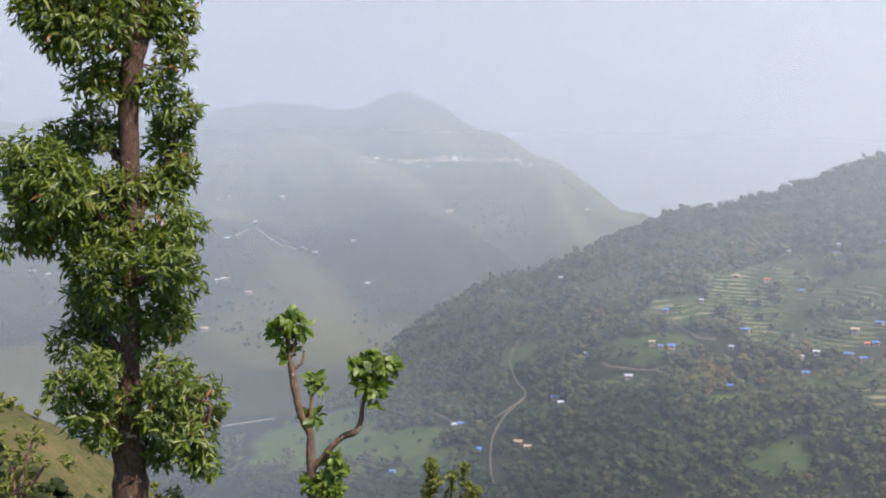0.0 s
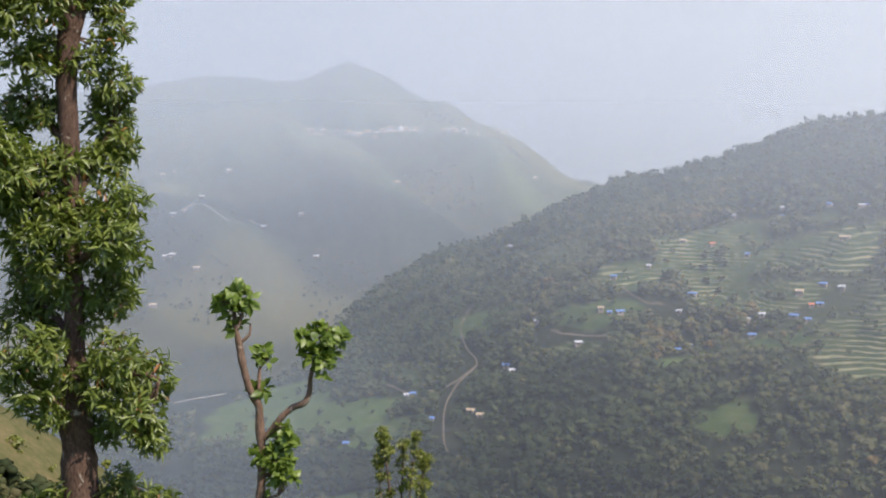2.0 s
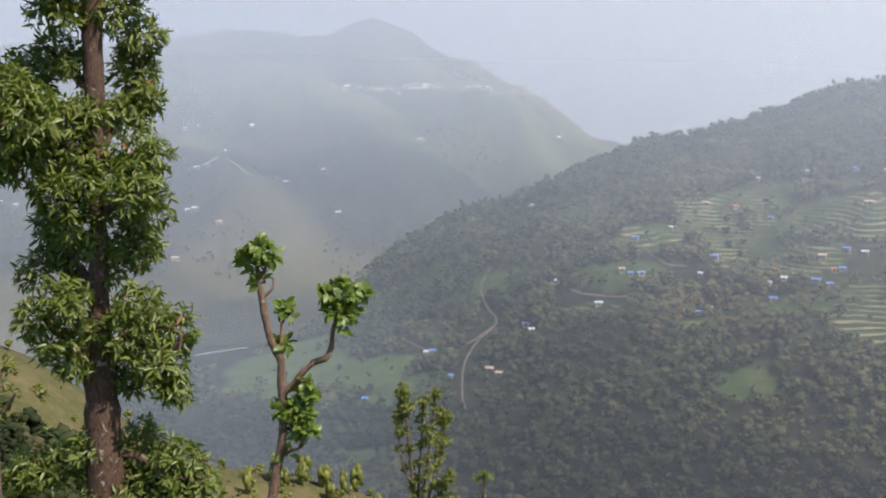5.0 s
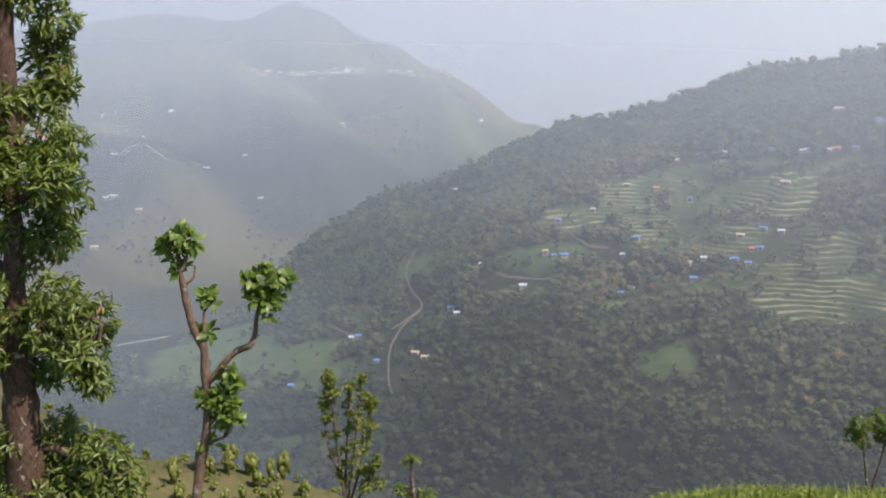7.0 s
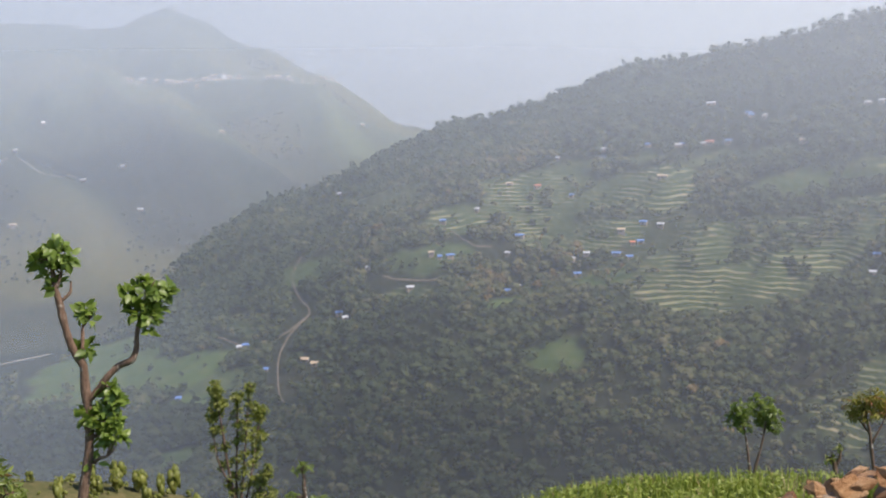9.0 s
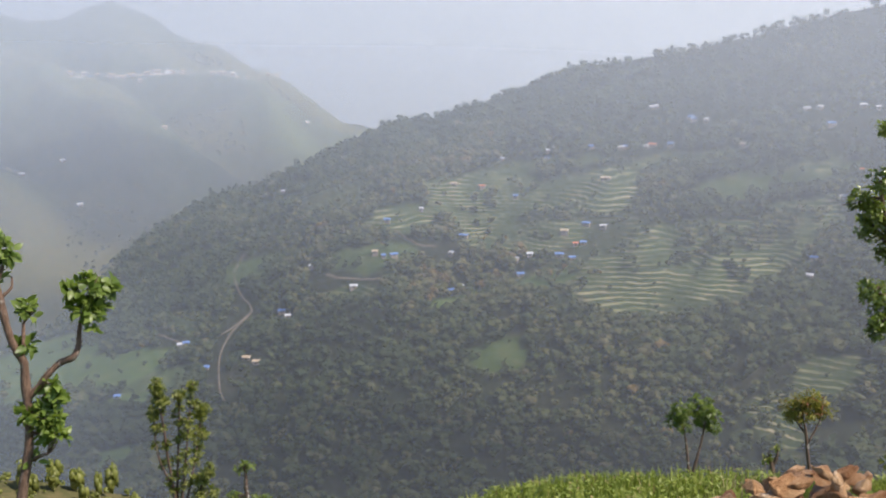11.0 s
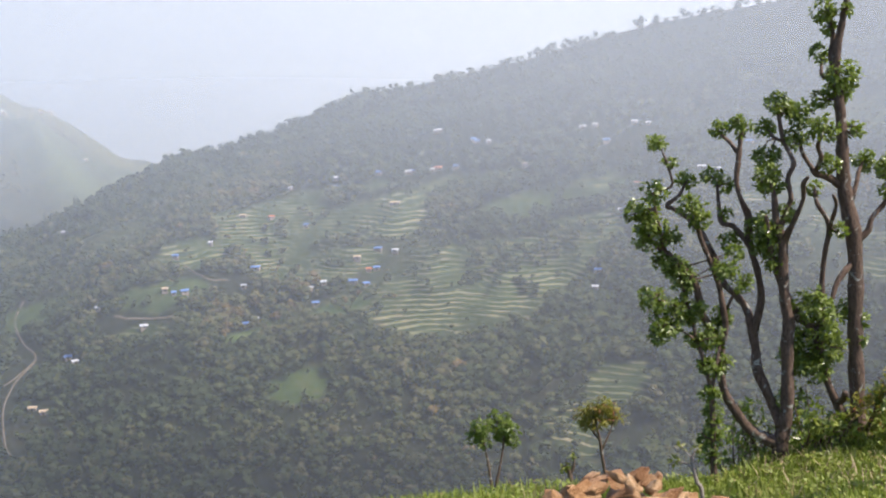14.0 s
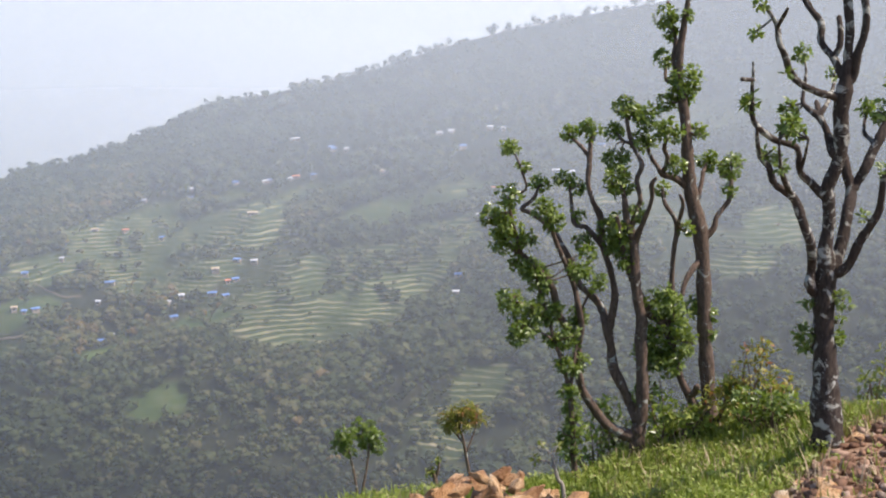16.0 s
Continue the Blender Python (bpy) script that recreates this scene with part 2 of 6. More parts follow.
MORE_FIELDS = (
    (4.5, -10.1, 1.6, 0.6, 0.50), (9.0, -11.4, 1.6, 0.5, 0.35), (30.2, -5.6, 2.3, 0.8, 0.30), (30.6, -7.6, 1.8, 1.2, 0.35),
    (26.3, -11.2, 2.9, 1.2, 0.20), (33.6, -12.9, 1.3, 0.5, 0.60), (46.5, -7.1, 1.6, 1.5, 0.40), (32.8, -14.5, 1.3, 1.0, 0.15),
    (44.4, -9.3, 2.3, 0.6, 0.30), (39.7, -5.9, 2.3, 0.4, 0.30), (-3.7, -14.5, 4.2, 0.9, 0.95), (-1.7, -16.1, 1.8, 0.5, 1.0),
    (-2.7, -18.4, 1.6, 0.5, 1.0), (-4.8, -13.3, 2.6, 0.5, 0.80), (-0.4, -15.0, 1.6, 0.5, 0.40), (1.1, -12.4, 1.6, 0.7, 0.25),
    (-6.2, -14.0, 2.6, 0.7, 0.85), (30.0, -17.2, 1.8, 1.6, 0.15), (19.0, -5.1, 2.2, 0.35, 0.30), (46.6, -7.6, 1.8, 0.9, 0.40),
)


def field_mask(x, y, z, green=False):
    """Where the far slope is terraced and sown rather than wooded."""
    x, y, z = np.asarray(x, float), np.asarray(y, float), np.asarray(z, float)
    r = np.hypot(x, y) + 1e-6
    az, el = np.degrees(np.arctan2(x, y)), np.degrees(np.arctan2(z - EYE, r))
    ragged = (grain(x, y, 60, 5, 4) - 0.5) * 1.5 + (grain(x, y, 14, 6, 2) - 0.5) * 0.6
    best, tint = np.zeros(x.shape), np.zeros(x.shape)
    for a, e, da, de, g in FIELDS + MORE_FIELDS:
        d = np.sqrt(((az - a) / da) ** 2 + ((el - e - 0.12 * (az - a)) / de) ** 2) + ragged
        m = 1 - smooth(0.8, 1.05, d)
        tint = np.where(m > best, g, tint)
        best = np.maximum(best, m)
    rc, _ = crest_of(az)
    s = (r - 500) / (rc - 500)
    loose = smooth(0.42, 0.56, grain(x, y, 130, 35, 3)) * smooth(0.27, 0.38, s) * (1 - smooth(0.62, 0.85, s)) * smooth(4, 9, az) * 0.75
    tint = np.where(loose > best, 0.12 + 0.3 * grain(x, y, 60, 36, 2), tint)
    best = np.maximum(best, loose)
    best = best * ((r > 500) & (r < 1140))
    return best * tint if green else best


def folds(x, y, az, r):
    """Spurs and gullies of the mountain across the valley: high on the ridges."""
    return 0.6 * grain(az * 42 + r * 0.28, r * 0.45, 330, 41, 4, True) + 0.4 * grain(x, y, 420, 43, 4, True) - 0.55


# long spurs running down the mountain: bearing and distance at the top and at the foot, height, half width
RIDGES = ((-9.0, 2200, 0.9, 1400, 105, 200), (-13.2, 1950, -6.6, 1300, 85, 170), (3.0, 2300, 7.4, 1550, 90, 180), (-19.5, 2300, -14.6, 1320, 85, 190))


def ridge_rise(az, r):
    """How far the spurs lift the mountain, and the band by their crests painted as their lit right flanks."""
    lift, near = np.zeros(r.shape), np.zeros(r.shape)
    for a0, r0, a1, r1, h, w in RIDGES:
        t = np.clip((r0 - r) / (r0 - r1), 0, 1)
        side = np.radians(az - a0 - (a1 - a0) * t) * r + 18 * np.sin(r * 0.013 + a0)
        tent = np.clip(1 - np.abs(side) / w, 0, 1)
        lift = np.maximum(lift, h * tent * np.sin(np.pi * t) ** 0.7)
        near = np.maximum(near, np.exp(-((side - 25) / 42) ** 2) * np.sin(np.pi * np.clip(0.08 + 0.86 * t, 0, 1)))
    return lift, near


def ground_z(x, y, steps=True):
    x, y = np.asarray(x, float), np.asarray(y, float)
    r = np.hypot(x, y)
    az = np.degrees(np.arctan2(x, y))
    lr, lz = along(LIP, az, 1), along(LIP, az, 2)
    # the terrace underfoot and the slope below its lip
    top = lz * smooth(1.5, 1.0 * np.maximum(lr, 2), r)
    top = top + 0.10 * (grain(x, y, 1.6, 3, 3) - 0.5) * smooth(2, 5, r)
    d = np.maximum(r - lr, 0)
    near = top - 0.60 * d * smooth(0, 1.6, d) + (grain(x, y, 14, 21, 4) - 0.5) * 3.0 * smooth(6, 40, d)
    knoll = level(along(KNOLL, az), 120.0) - ((r - 120) / 40.0) ** 2 * 9 + (grain(x, y, 12, 2, 4) - 0.5) * 2.0
    knoll = np.where(r > 120, level(along(KNOLL, az), 120.0) - (r - 120) * 0.55 + (grain(x, y, 12, 2, 4) - 0.5) * 2.0, knoll)
    near = np.where(r > 35, np.maximum(near, knoll), near)
    near = np.maximum(near, VALLEY + (grain(x, y, 60, 4, 4) - 0.5) * 8)
    # the long wooded spur across the valley
    rc, zc = crest_of(az)
    s = np.clip((r - 500) / (rc - 500), 0, 1)
    rise = 0.72 * s + 0.28 * s * s
    spur = VALLEY + (zc - VALLEY) * rise
    relief = (grain(x, y, 230, 7, 4) - 0.5) * 80 + (grain(x, y, 90, 8, 3, True) - 0.5) * 22
    spur = spur + relief * np.sin(np.pi * np.clip(s, 0, 1)) ** 1.2 * smooth(-6, 8, az) + (grain(x, y, 18, 12, 2) - 0.5) * 2.5 * smooth(0, 0.1, s)
    if steps:
        f = field_mask(x, y, spur)
        hgt = 2.5
        warp = spur + (grain(x, y, 90, 31, 3) - 0.5) * 11 + (grain(x, y, 24, 33, 2) - 0.5) * 2.2
        q = np.floor(warp / hgt)
        fr = warp / hgt - q
        stepped = spur + ((q + 0.35 * fr + 0.65 * smooth(0.78, 1.0, fr)) - warp / hgt) * hgt
        spur = np.where((r > 520) & (r < rc), spur + (stepped - spur) * f, spur)
        global PHASE
        PHASE = warp / hgt
    back = zc - (r - rc) * 0.5
    spur = np.where(r > rc, back, spur)
    z = np.where(r > 480, np.maximum(spur, np.where(r > rc, -268.0, VALLEY - 14) + (grain(x, y, 80, 4, 4) - 0.5) * 10 + smooth(-3, -10, az) * smooth(560, 800, r) * ((grain(x, y, 260, 14, 4) - 0.35) * 24)), near)
    blend = smooth(440, 520, r)
    z = near * (1 - blend) + z * blend
    # mountains beyond
    spurs = folds(x, y, az, r)
    m0, m1 = 1120.0 - 70 * smooth(-2, -8, az), 2800.0
    s = (r - m0) / (m1 - m0)
    zm = level(along(MID, az) + (grain(az * 10, az * 3, 14, 71, 4) - 0.5) * 0.9, m1)
    mid = -276 + (zm + 276) * np.clip(s, 0, 1) ** 1.15 + (spurs * 120 + (grain(x, y, 190, 46, 3, True) - 0.55) * 50 + ridge_rise(az, r)[0] * (1 - smooth(2150, 2600, r))) * np.sin(np.pi * np.clip(s, 0, 1)) ** 0.7 * smooth(0, 0.3, s)
    mid = np.where(r > m1, zm - (r - m1) * 0.5, mid)
    z = np.where(r > m0, np.maximum(z, mid), z)
    s = (r - 3250.0) / 1200.0
    zf = level(along(FAR, az), 4450.0)
    far = -300 + (zf + 300) * np.clip(s, 0, 1) + (grain(x, y, 800, 51, 5, True) - 0.55) * 320 * np.sin(np.pi * np.clip(s, 0, 1)) + (grain(x, y, 160, 52, 3) - 0.5) * 25 * np.clip(s, 0, 1)
    far = np.where(r > 4450, zf - (r - 4450) * 0.6, far)
    return np.where(r > 3250, np.maximum(z, far), z)


def grid_object(name, xs, ys, zs, material, closed=False):
    """A mesh over rings (rows) and bearings (columns)."""
    nr, na = zs.shape
    me = bpy.data.meshes.new(name)
    co = np.stack([xs, ys, zs], -1).reshape(-1, 3)
    i = np.arange(nr - 1)[:, None] * na + np.arange(na if closed else na - 1)[None, :]
    j = np.arange(nr - 1)[:, None] * na + ((np.arange(na if closed else na - 1) + 1) % na)[None, :]
    quads = np.stack([i, i + na, j + na, j], -1).reshape(-1, 4)
    fill_mesh(me, co, quads)
    me.polygons.foreach_set("use_smooth", np.ones(len(quads), bool))
    me.materials.append(material)
    return new(name, me)


def fill_mesh(me, co, faces):
    """Vertices and equal-sided faces from arrays."""
    n, k = len(faces), faces.shape[1]
    me.vertices.add(len(co))
    me.vertices.foreach_set("co", np.asarray(co, np.float32).ravel())
    me.loops.add(n * k)
    me.loops.foreach_set("vertex_index", np.asarray(faces, np.int32).ravel())
    me.polygons.add(n)
    me.polygons.foreach_set("loop_start", np.arange(0, n * k, k, dtype=np.int32))
    me.polygons.foreach_set("loop_total", np.full(n, k, dtype=np.int32))
    me.update(calc_edges=True)


azs = np.concatenate([np.arange(-180, -28, 4.0), np.arange(-28, 58, 0.29), np.arange(58, 180, 4.0)])
rings = np.concatenate([[0.0], np.geomspace(0.4, 4, 10), np.linspace(4.2, 14, 50), np.geomspace(14.5, 470, 70), np.arange(474, 1165, 2.0), np.geomspace(1170, 2900, 70), np.geomspace(2925, 4900, 50)])
AA, RR = np.meshgrid(np.radians(azs), rings)
GX, GY = RR * np.sin(AA), RR * np.cos(AA)
PHASE = None
GZ = ground_z(GX, GY)
STEP = PHASE
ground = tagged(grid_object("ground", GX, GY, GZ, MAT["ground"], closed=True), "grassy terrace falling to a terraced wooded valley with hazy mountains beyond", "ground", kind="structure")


def mask(ob, name, values):
    ob.data.attributes.new(name, "FLOAT", "POINT").data.foreach_set("value", np.asarray(values, np.float32).ravel())


AZ = np.degrees(AA)
GZ0 = ground_z(GX, GY, False)
FIELD = field_mask(GX, GY, GZ0)
mask(ground, "field", FIELD)
# beyond 1450 m the sunlit ridges and spur flanks are painted as greener ground
mask(ground, "green", field_mask(GX, GY, GZ0, True) + np.where(RR > 1450, 0.4 * smooth(0.02, 0.18, folds(GX, GY, AZ, RR) + 0.2 * (grain(GX, GY, 120, 78, 3) - 0.5)) + 0.45 * ridge_rise(AZ, RR)[1] * smooth(0.3, 0.6, grain(GX, GY, 90, 79, 3)), 0))
mask(ground, "phase", STEP)
mask(ground, "bank", FIELD * (0.25 + 0.75 * smooth(-1, 6, AZ)) * (1 - smooth(0.33, 0.5, field_mask(GX, GY, GZ0, True))))
# the last term paints the spurs' sunlit flanks in meadow colour too
mask(ground, "meadow", smooth(30, 60, RR) * np.maximum(smooth(98, 104, RR + (grain(GX, GY, 9, 92, 3) - 0.5) * 8), smooth(-13, -11, AZ)) * (1 - smooth(125, 170, RR)) * (1 - smooth(0, 6, AZ)) + np.where(RR > 1150, 0.12 + 0.5 * smooth(0.38, 0.62, grain(GX, GY, 170, 97, 4)) + 0.18 * ridge_rise(AZ, RR)[1], 0))
mask(ground, "lawn", 1 - smooth(14, 24, RR))
mask(ground, "dirt", smooth(-0.6, 0.6, AZ - 44.0 - (RR - 6) * 3.3 + (grain(GX, GY, 0.8, 15, 3) - 0.5) * 4) * (1 - smooth(7.8, 8.3, RR)) * (AZ < 120))

# haze imitated by thin lit sheets hung between the eye, the spur and the mountains
def haze_sheet(name, xs, ys, zs, material, label):
    ob = tagged(grid_object(name, xs, ys, zs, material), label, "haze", kind="structure")
    # more cover and paler colour to the right imitate haze brightening towards the sun
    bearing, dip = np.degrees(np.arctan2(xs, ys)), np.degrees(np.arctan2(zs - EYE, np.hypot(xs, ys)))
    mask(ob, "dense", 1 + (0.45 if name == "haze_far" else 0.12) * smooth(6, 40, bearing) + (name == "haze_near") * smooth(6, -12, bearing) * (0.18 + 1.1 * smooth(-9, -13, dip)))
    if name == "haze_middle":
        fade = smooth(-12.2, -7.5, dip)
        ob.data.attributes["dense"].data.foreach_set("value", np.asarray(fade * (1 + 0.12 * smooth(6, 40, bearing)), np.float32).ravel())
    mask(ob, "painted_glow", smooth(-12, 34, bearing))
    return ob


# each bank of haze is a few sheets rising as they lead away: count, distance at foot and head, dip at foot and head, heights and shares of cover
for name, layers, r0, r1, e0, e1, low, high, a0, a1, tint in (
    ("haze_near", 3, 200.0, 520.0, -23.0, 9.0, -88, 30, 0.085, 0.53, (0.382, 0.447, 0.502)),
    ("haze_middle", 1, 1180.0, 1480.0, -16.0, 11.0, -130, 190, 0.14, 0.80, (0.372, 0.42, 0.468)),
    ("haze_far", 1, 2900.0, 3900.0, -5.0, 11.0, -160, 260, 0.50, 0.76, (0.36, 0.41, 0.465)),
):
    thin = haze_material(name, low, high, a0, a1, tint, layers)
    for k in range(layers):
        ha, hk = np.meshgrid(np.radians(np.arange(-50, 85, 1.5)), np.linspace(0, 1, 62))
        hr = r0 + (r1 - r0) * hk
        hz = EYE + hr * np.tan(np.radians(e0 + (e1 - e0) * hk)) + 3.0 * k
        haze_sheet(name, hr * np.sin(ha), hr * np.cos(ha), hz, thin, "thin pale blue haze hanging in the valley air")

# ---- tools for things ----
def part(name, bm, material, parent, label=""):
    me = bpy.data.meshes.new(name)
    bm.to_mesh(me)
    bm.free()
    me.materials.append(material)
    ob = new(name, me)
    ob.parent = parent
    return tagged(ob, label)


def array_part(name, co, faces, material, parent=None, label="", smooth_shade=False):
    me = bpy.data.meshes.new(name)
    fill_mesh(me, co, faces)
    if smooth_shade:
        me.polygons.foreach_set("use_smooth", np.ones(len(faces), bool))
    me.materials.append(material)
    ob = new(name, me)
    ob.parent = parent
    return tagged(ob, label)


def place(az, r):
    a = radians(az)
    return r * sin(a), r * cos(a)


def meet(az, el, r0=480.0, r1=1200.0):
    """The distance at which a sight line of that bearing and dip first meets the ground."""
    rs = np.arange(r0, r1, 1.5)
    a = radians(az)
    zs = ground_z(rs * sin(a), rs * cos(a))
    hit = np.nonzero(zs >= EYE + rs * tan(radians(el)))[0]
    return float(rs[hit[0]]) if len(hit) else r1


def curve_through(pts, n):
    """A smooth run through the points (Catmull-Rom), n steps a span."""
    p = np.asarray(pts, float)
    p = np.vstack([2 * p[0] - p[1], p, 2 * p[-1] - p[-2]])
    out = []
    for i in range(1, len(p) - 2):
        for t in np.arange(n) / n:
            a, b, c, d = p[i - 1], p[i], p[i + 1], p[i + 2]
            out.append(0.5 * (2 * b + (c - a) * t + (2 * a - 5 * b + 4 * c - d) * t * t + (3 * b - a - 3 * c + d) * t ** 3))
    out.append(p[-2])
    return np.array(out)


def tube(pts, rng, sides=9, lumps=0.12):
    """Vertices and quads of a limb along (x, y, z, radius) points, with a knobbly skin and closed tip."""
    c = np.asarray(pts)
    n = len(c)
    d = np.gradient(c[:, :3], axis=0)
    d /= np.linalg.norm(d, axis=1)[:, None] + 1e-9
    ref = np.array([0.13, 1.0, 0.07])
    s = np.cross(d, ref)
    s /= np.linalg.norm(s, axis=1)[:, None] + 1e-9
    u = np.cross(s, d)
    ang = np.arange(sides) / sides * 2 * pi
    wob = 1 + lumps * (rng.random((n, 1)) - 0.5) * 1.6 + lumps * (rng.random((n, sides)) - 0.5)
    rad = np.maximum(c[:, 3:4], 0.002) * wob
    co = c[:, None, :3] + rad[..., None] * (np.cos(ang)[None, :, None] * s[:, None] + np.sin(ang)[None, :, None] * u[:, None])
    co = np.vstack([co.reshape(-1, 3), c[-1:, :3] + d[-1:] * c[-1, 3], c[:1, :3]])
    i = np.arange(n - 1)[:, None] * sides + np.arange(sides)
    j = np.arange(n - 1)[:, None] * sides + (np.arange(sides) + 1) % sides
    quads = np.stack([i, j, j + sides, i + sides], -1).reshape(-1, 4)
    k = np.arange(sides)
    top, bot = n * sides, n * sides + 1
    last = (n - 1) * sides
    cap = np.stack([last + k, last + (k + 1) % sides, np.full(sides, top), np.full(sides, top)], -1)
    tris = np.vstack([quads[:, [0, 1, 2]], quads[:, [0, 2, 3]], cap[:, :3], np.stack([(k + 1) % sides, k, np.full(sides, bot)], -1)])
    return co, tris


LEAF_FINE = np.array([(0, 0, 0), (-0.5, 0.38, 0.05), (0, 0.4, -0.03), (0.5, 0.38, 0.05), (-0.36, 0.72, 0.0), (0, 0.72, -0.08), (0.36, 0.72, 0.0), (0, 1, -0.2)])
LEAF_FINE_TRIS = np.array([(0, 2, 1), (0, 3, 2), (1, 2, 5), (1, 5, 4), (2, 3, 6), (2, 6, 5), (4, 5, 7), (5, 6, 7)])
LEAF_PLAIN = np.array([(0, 0, 0), (-0.5, 0.5, 0.07), (0.5, 0.5, 0.07), (0, 1, -0.12), (0, 0.5, -0.04)])
LEAF_PLAIN_TRIS = np.array([(0, 4, 1), (0, 2, 4), (1, 4, 3), (4, 2, 3)])


def leaf_cloud(spots, outward, length, width, per, droop, rng, fine=False):
    """Whorls of leaves at the spots, each whorl opening outward."""
    n = len(spots)
    if n == 0:
        return np.zeros((0, 3)), np.zeros((0, 3), int)
    k = per
    axis = outward + 0.45 * rng.normal(size=(n, 3)) + np.array([0, 0, 0.35])
    axis /= np.linalg.norm(axis, axis=1)[:, None] + 1e-9
    axis = np.repeat(axis, k, 0)
    spin = rng.normal(size=(n * k, 3))
    side = np.cross(axis, spin)
    side /= np.linalg.norm(side, axis=1)[:, None] + 1e-9
    d = side + axis * (0.25 + 0.7 * rng.random((n * k, 1)))
    d[:, 2] -= droop * (0.4 + 1.2 * rng.random(n * k))
    d /= np.linalg.norm(d, axis=1)[:, None]
    up = axis + np.array([0, 0, 0.6]) + 0.35 * rng.normal(size=(n * k, 3))
    s = np.cross(d, up)
    s /= np.linalg.norm(s, axis=1)[:, None] + 1e-9
    u = np.cross(s, d)
    size = length * (0.6 + 0.65 * rng.random(n * k))
    tpl, tris = (LEAF_FINE, LEAF_FINE_TRIS) if fine else (LEAF_PLAIN, LEAF_PLAIN_TRIS)
    start = np.repeat(spots, k, 0) + d * length * 0.12
    co = start[:, None] + size[:, None, None] * (tpl[None, :, 0:1] * width * 1.0 * s[:, None] + tpl[None, :, 1:2] * d[:, None] + tpl[None, :, 2:3] * u[:, None])
    faces = tris[None] + (np.arange(n * k) * len(tpl))[:, None, None]
    return co.reshape(-1, 3), faces.reshape(-1, 3)


class Tree:
    """A tree on the plan at a bearing and distance; limbs and tufts are given across and up from its foot."""
    count = 0

    def __init__(self, name, bark, az, dist, z):
        Tree.count += 1
        self.rng = np.random.default_rng(100 + Tree.count)
        self.bark = bark
        x, y = place(az, dist)
        self.ground = float(ground_z(x, y))
        self.lift = z - self.ground
        self.root = new(name)
        self.root.matrix_world = pose(x, y, self.ground, 0, 0, -az)
        self.spine = np.zeros((0, 4))
        self.tufts = []

    def limb(self, name, depth, *pts):
        p = np.array([(u, 0.0, v + self.lift, r) for u, v, r in pts])
        w0 = 0.0
        if len(self.spine):
            w0 = self.spine[np.argmin(np.hypot(self.spine[:, 0] - p[0, 0], self.spine[:, 2] - p[0, 2])), 1]
        run = np.concatenate([[0], np.cumsum(np.hypot(np.diff(p[:, 0]), np.diff(p[:, 2])))])
        bend = np.cumsum(self.rng.normal(size=len(p))) * 0.02
        p[:, 1] = w0 + (depth * 0.8) * run / run[-1] + (bend - bend[0]) * (name == "limb")
        if name == "trunk":
            if p[0, 2] > 0.02:
                p = np.vstack([[p[0, 0], 0, -0.25, p[0, 3] * 1.25], p])
            else:
                p[0, 2] = min(p[0, 2], -0.12)
        c = curve_through(p, 4)
        co, tris = tube(c, self.rng)
        self.spine = np.vstack([self.spine, c])
        array_part(name, co, tris, self.bark, self.root, smooth_shade=True)

    def clumps(self, *tufts):
        for u, v, reach in tufts:
            v = v + self.lift
            near = self.spine[np.argmin(np.hypot(self.spine[:, 0] - u, self.spine[:, 2] - v))]
            self.tufts.append((u, near[1] + self.rng.normal() * reach * 0.35, v, reach, near))

    def grow(self, material, length, width, density, droop, label, fine=False, per=6):
        spots, out, twigs_co, twigs_f, base = [], [], [], [], 0
        for u, w, v, reach, near in self.tufts:
            n = max(3, int(density * (reach / length) ** 2 * 2.2))
            d = self.rng.normal(size=(n, 3))
            d /= np.linalg.norm(d, axis=1)[:, None]
            q = reach * self.rng.random((n, 1)) ** 0.45
            c = np.array([u, w, v])
            spots.append(c + d * q * np.array([1, 0.9, 0.92]))
            out.append(d)
            for _ in range(3):
                tip = c + self.rng.normal(size=3) * reach * 0.4
                a = np.array([near[0], near[1], near[2]])
                mid = (a + tip) / 2 + self.rng.normal(size=3) * reach * 0.12
                if np.linalg.norm(tip - a) < 0.03:
                    continue
                r = min(0.012, 0.05 * length + 0.003)
                co, f = tube(curve_through([(*a, r * 1.3), (*mid, r), (*tip, r * 0.5)], 2), self.rng, sides=5)
                twigs_co.append(co)
                twigs_f.append(f + base)
                base += len(co)
        co, faces = leaf_cloud(np.vstack(spots), np.vstack(out), length, width, per, droop, self.rng, fine)
        array_part("crown", co, faces, material, self.root)
        if twigs_co:
            tagged(array_part("twig", np.vstack(twigs_co), np.vstack(twigs_f), self.bark, self.root), kind="stuff")
        tagged(self.root, label, "tree")


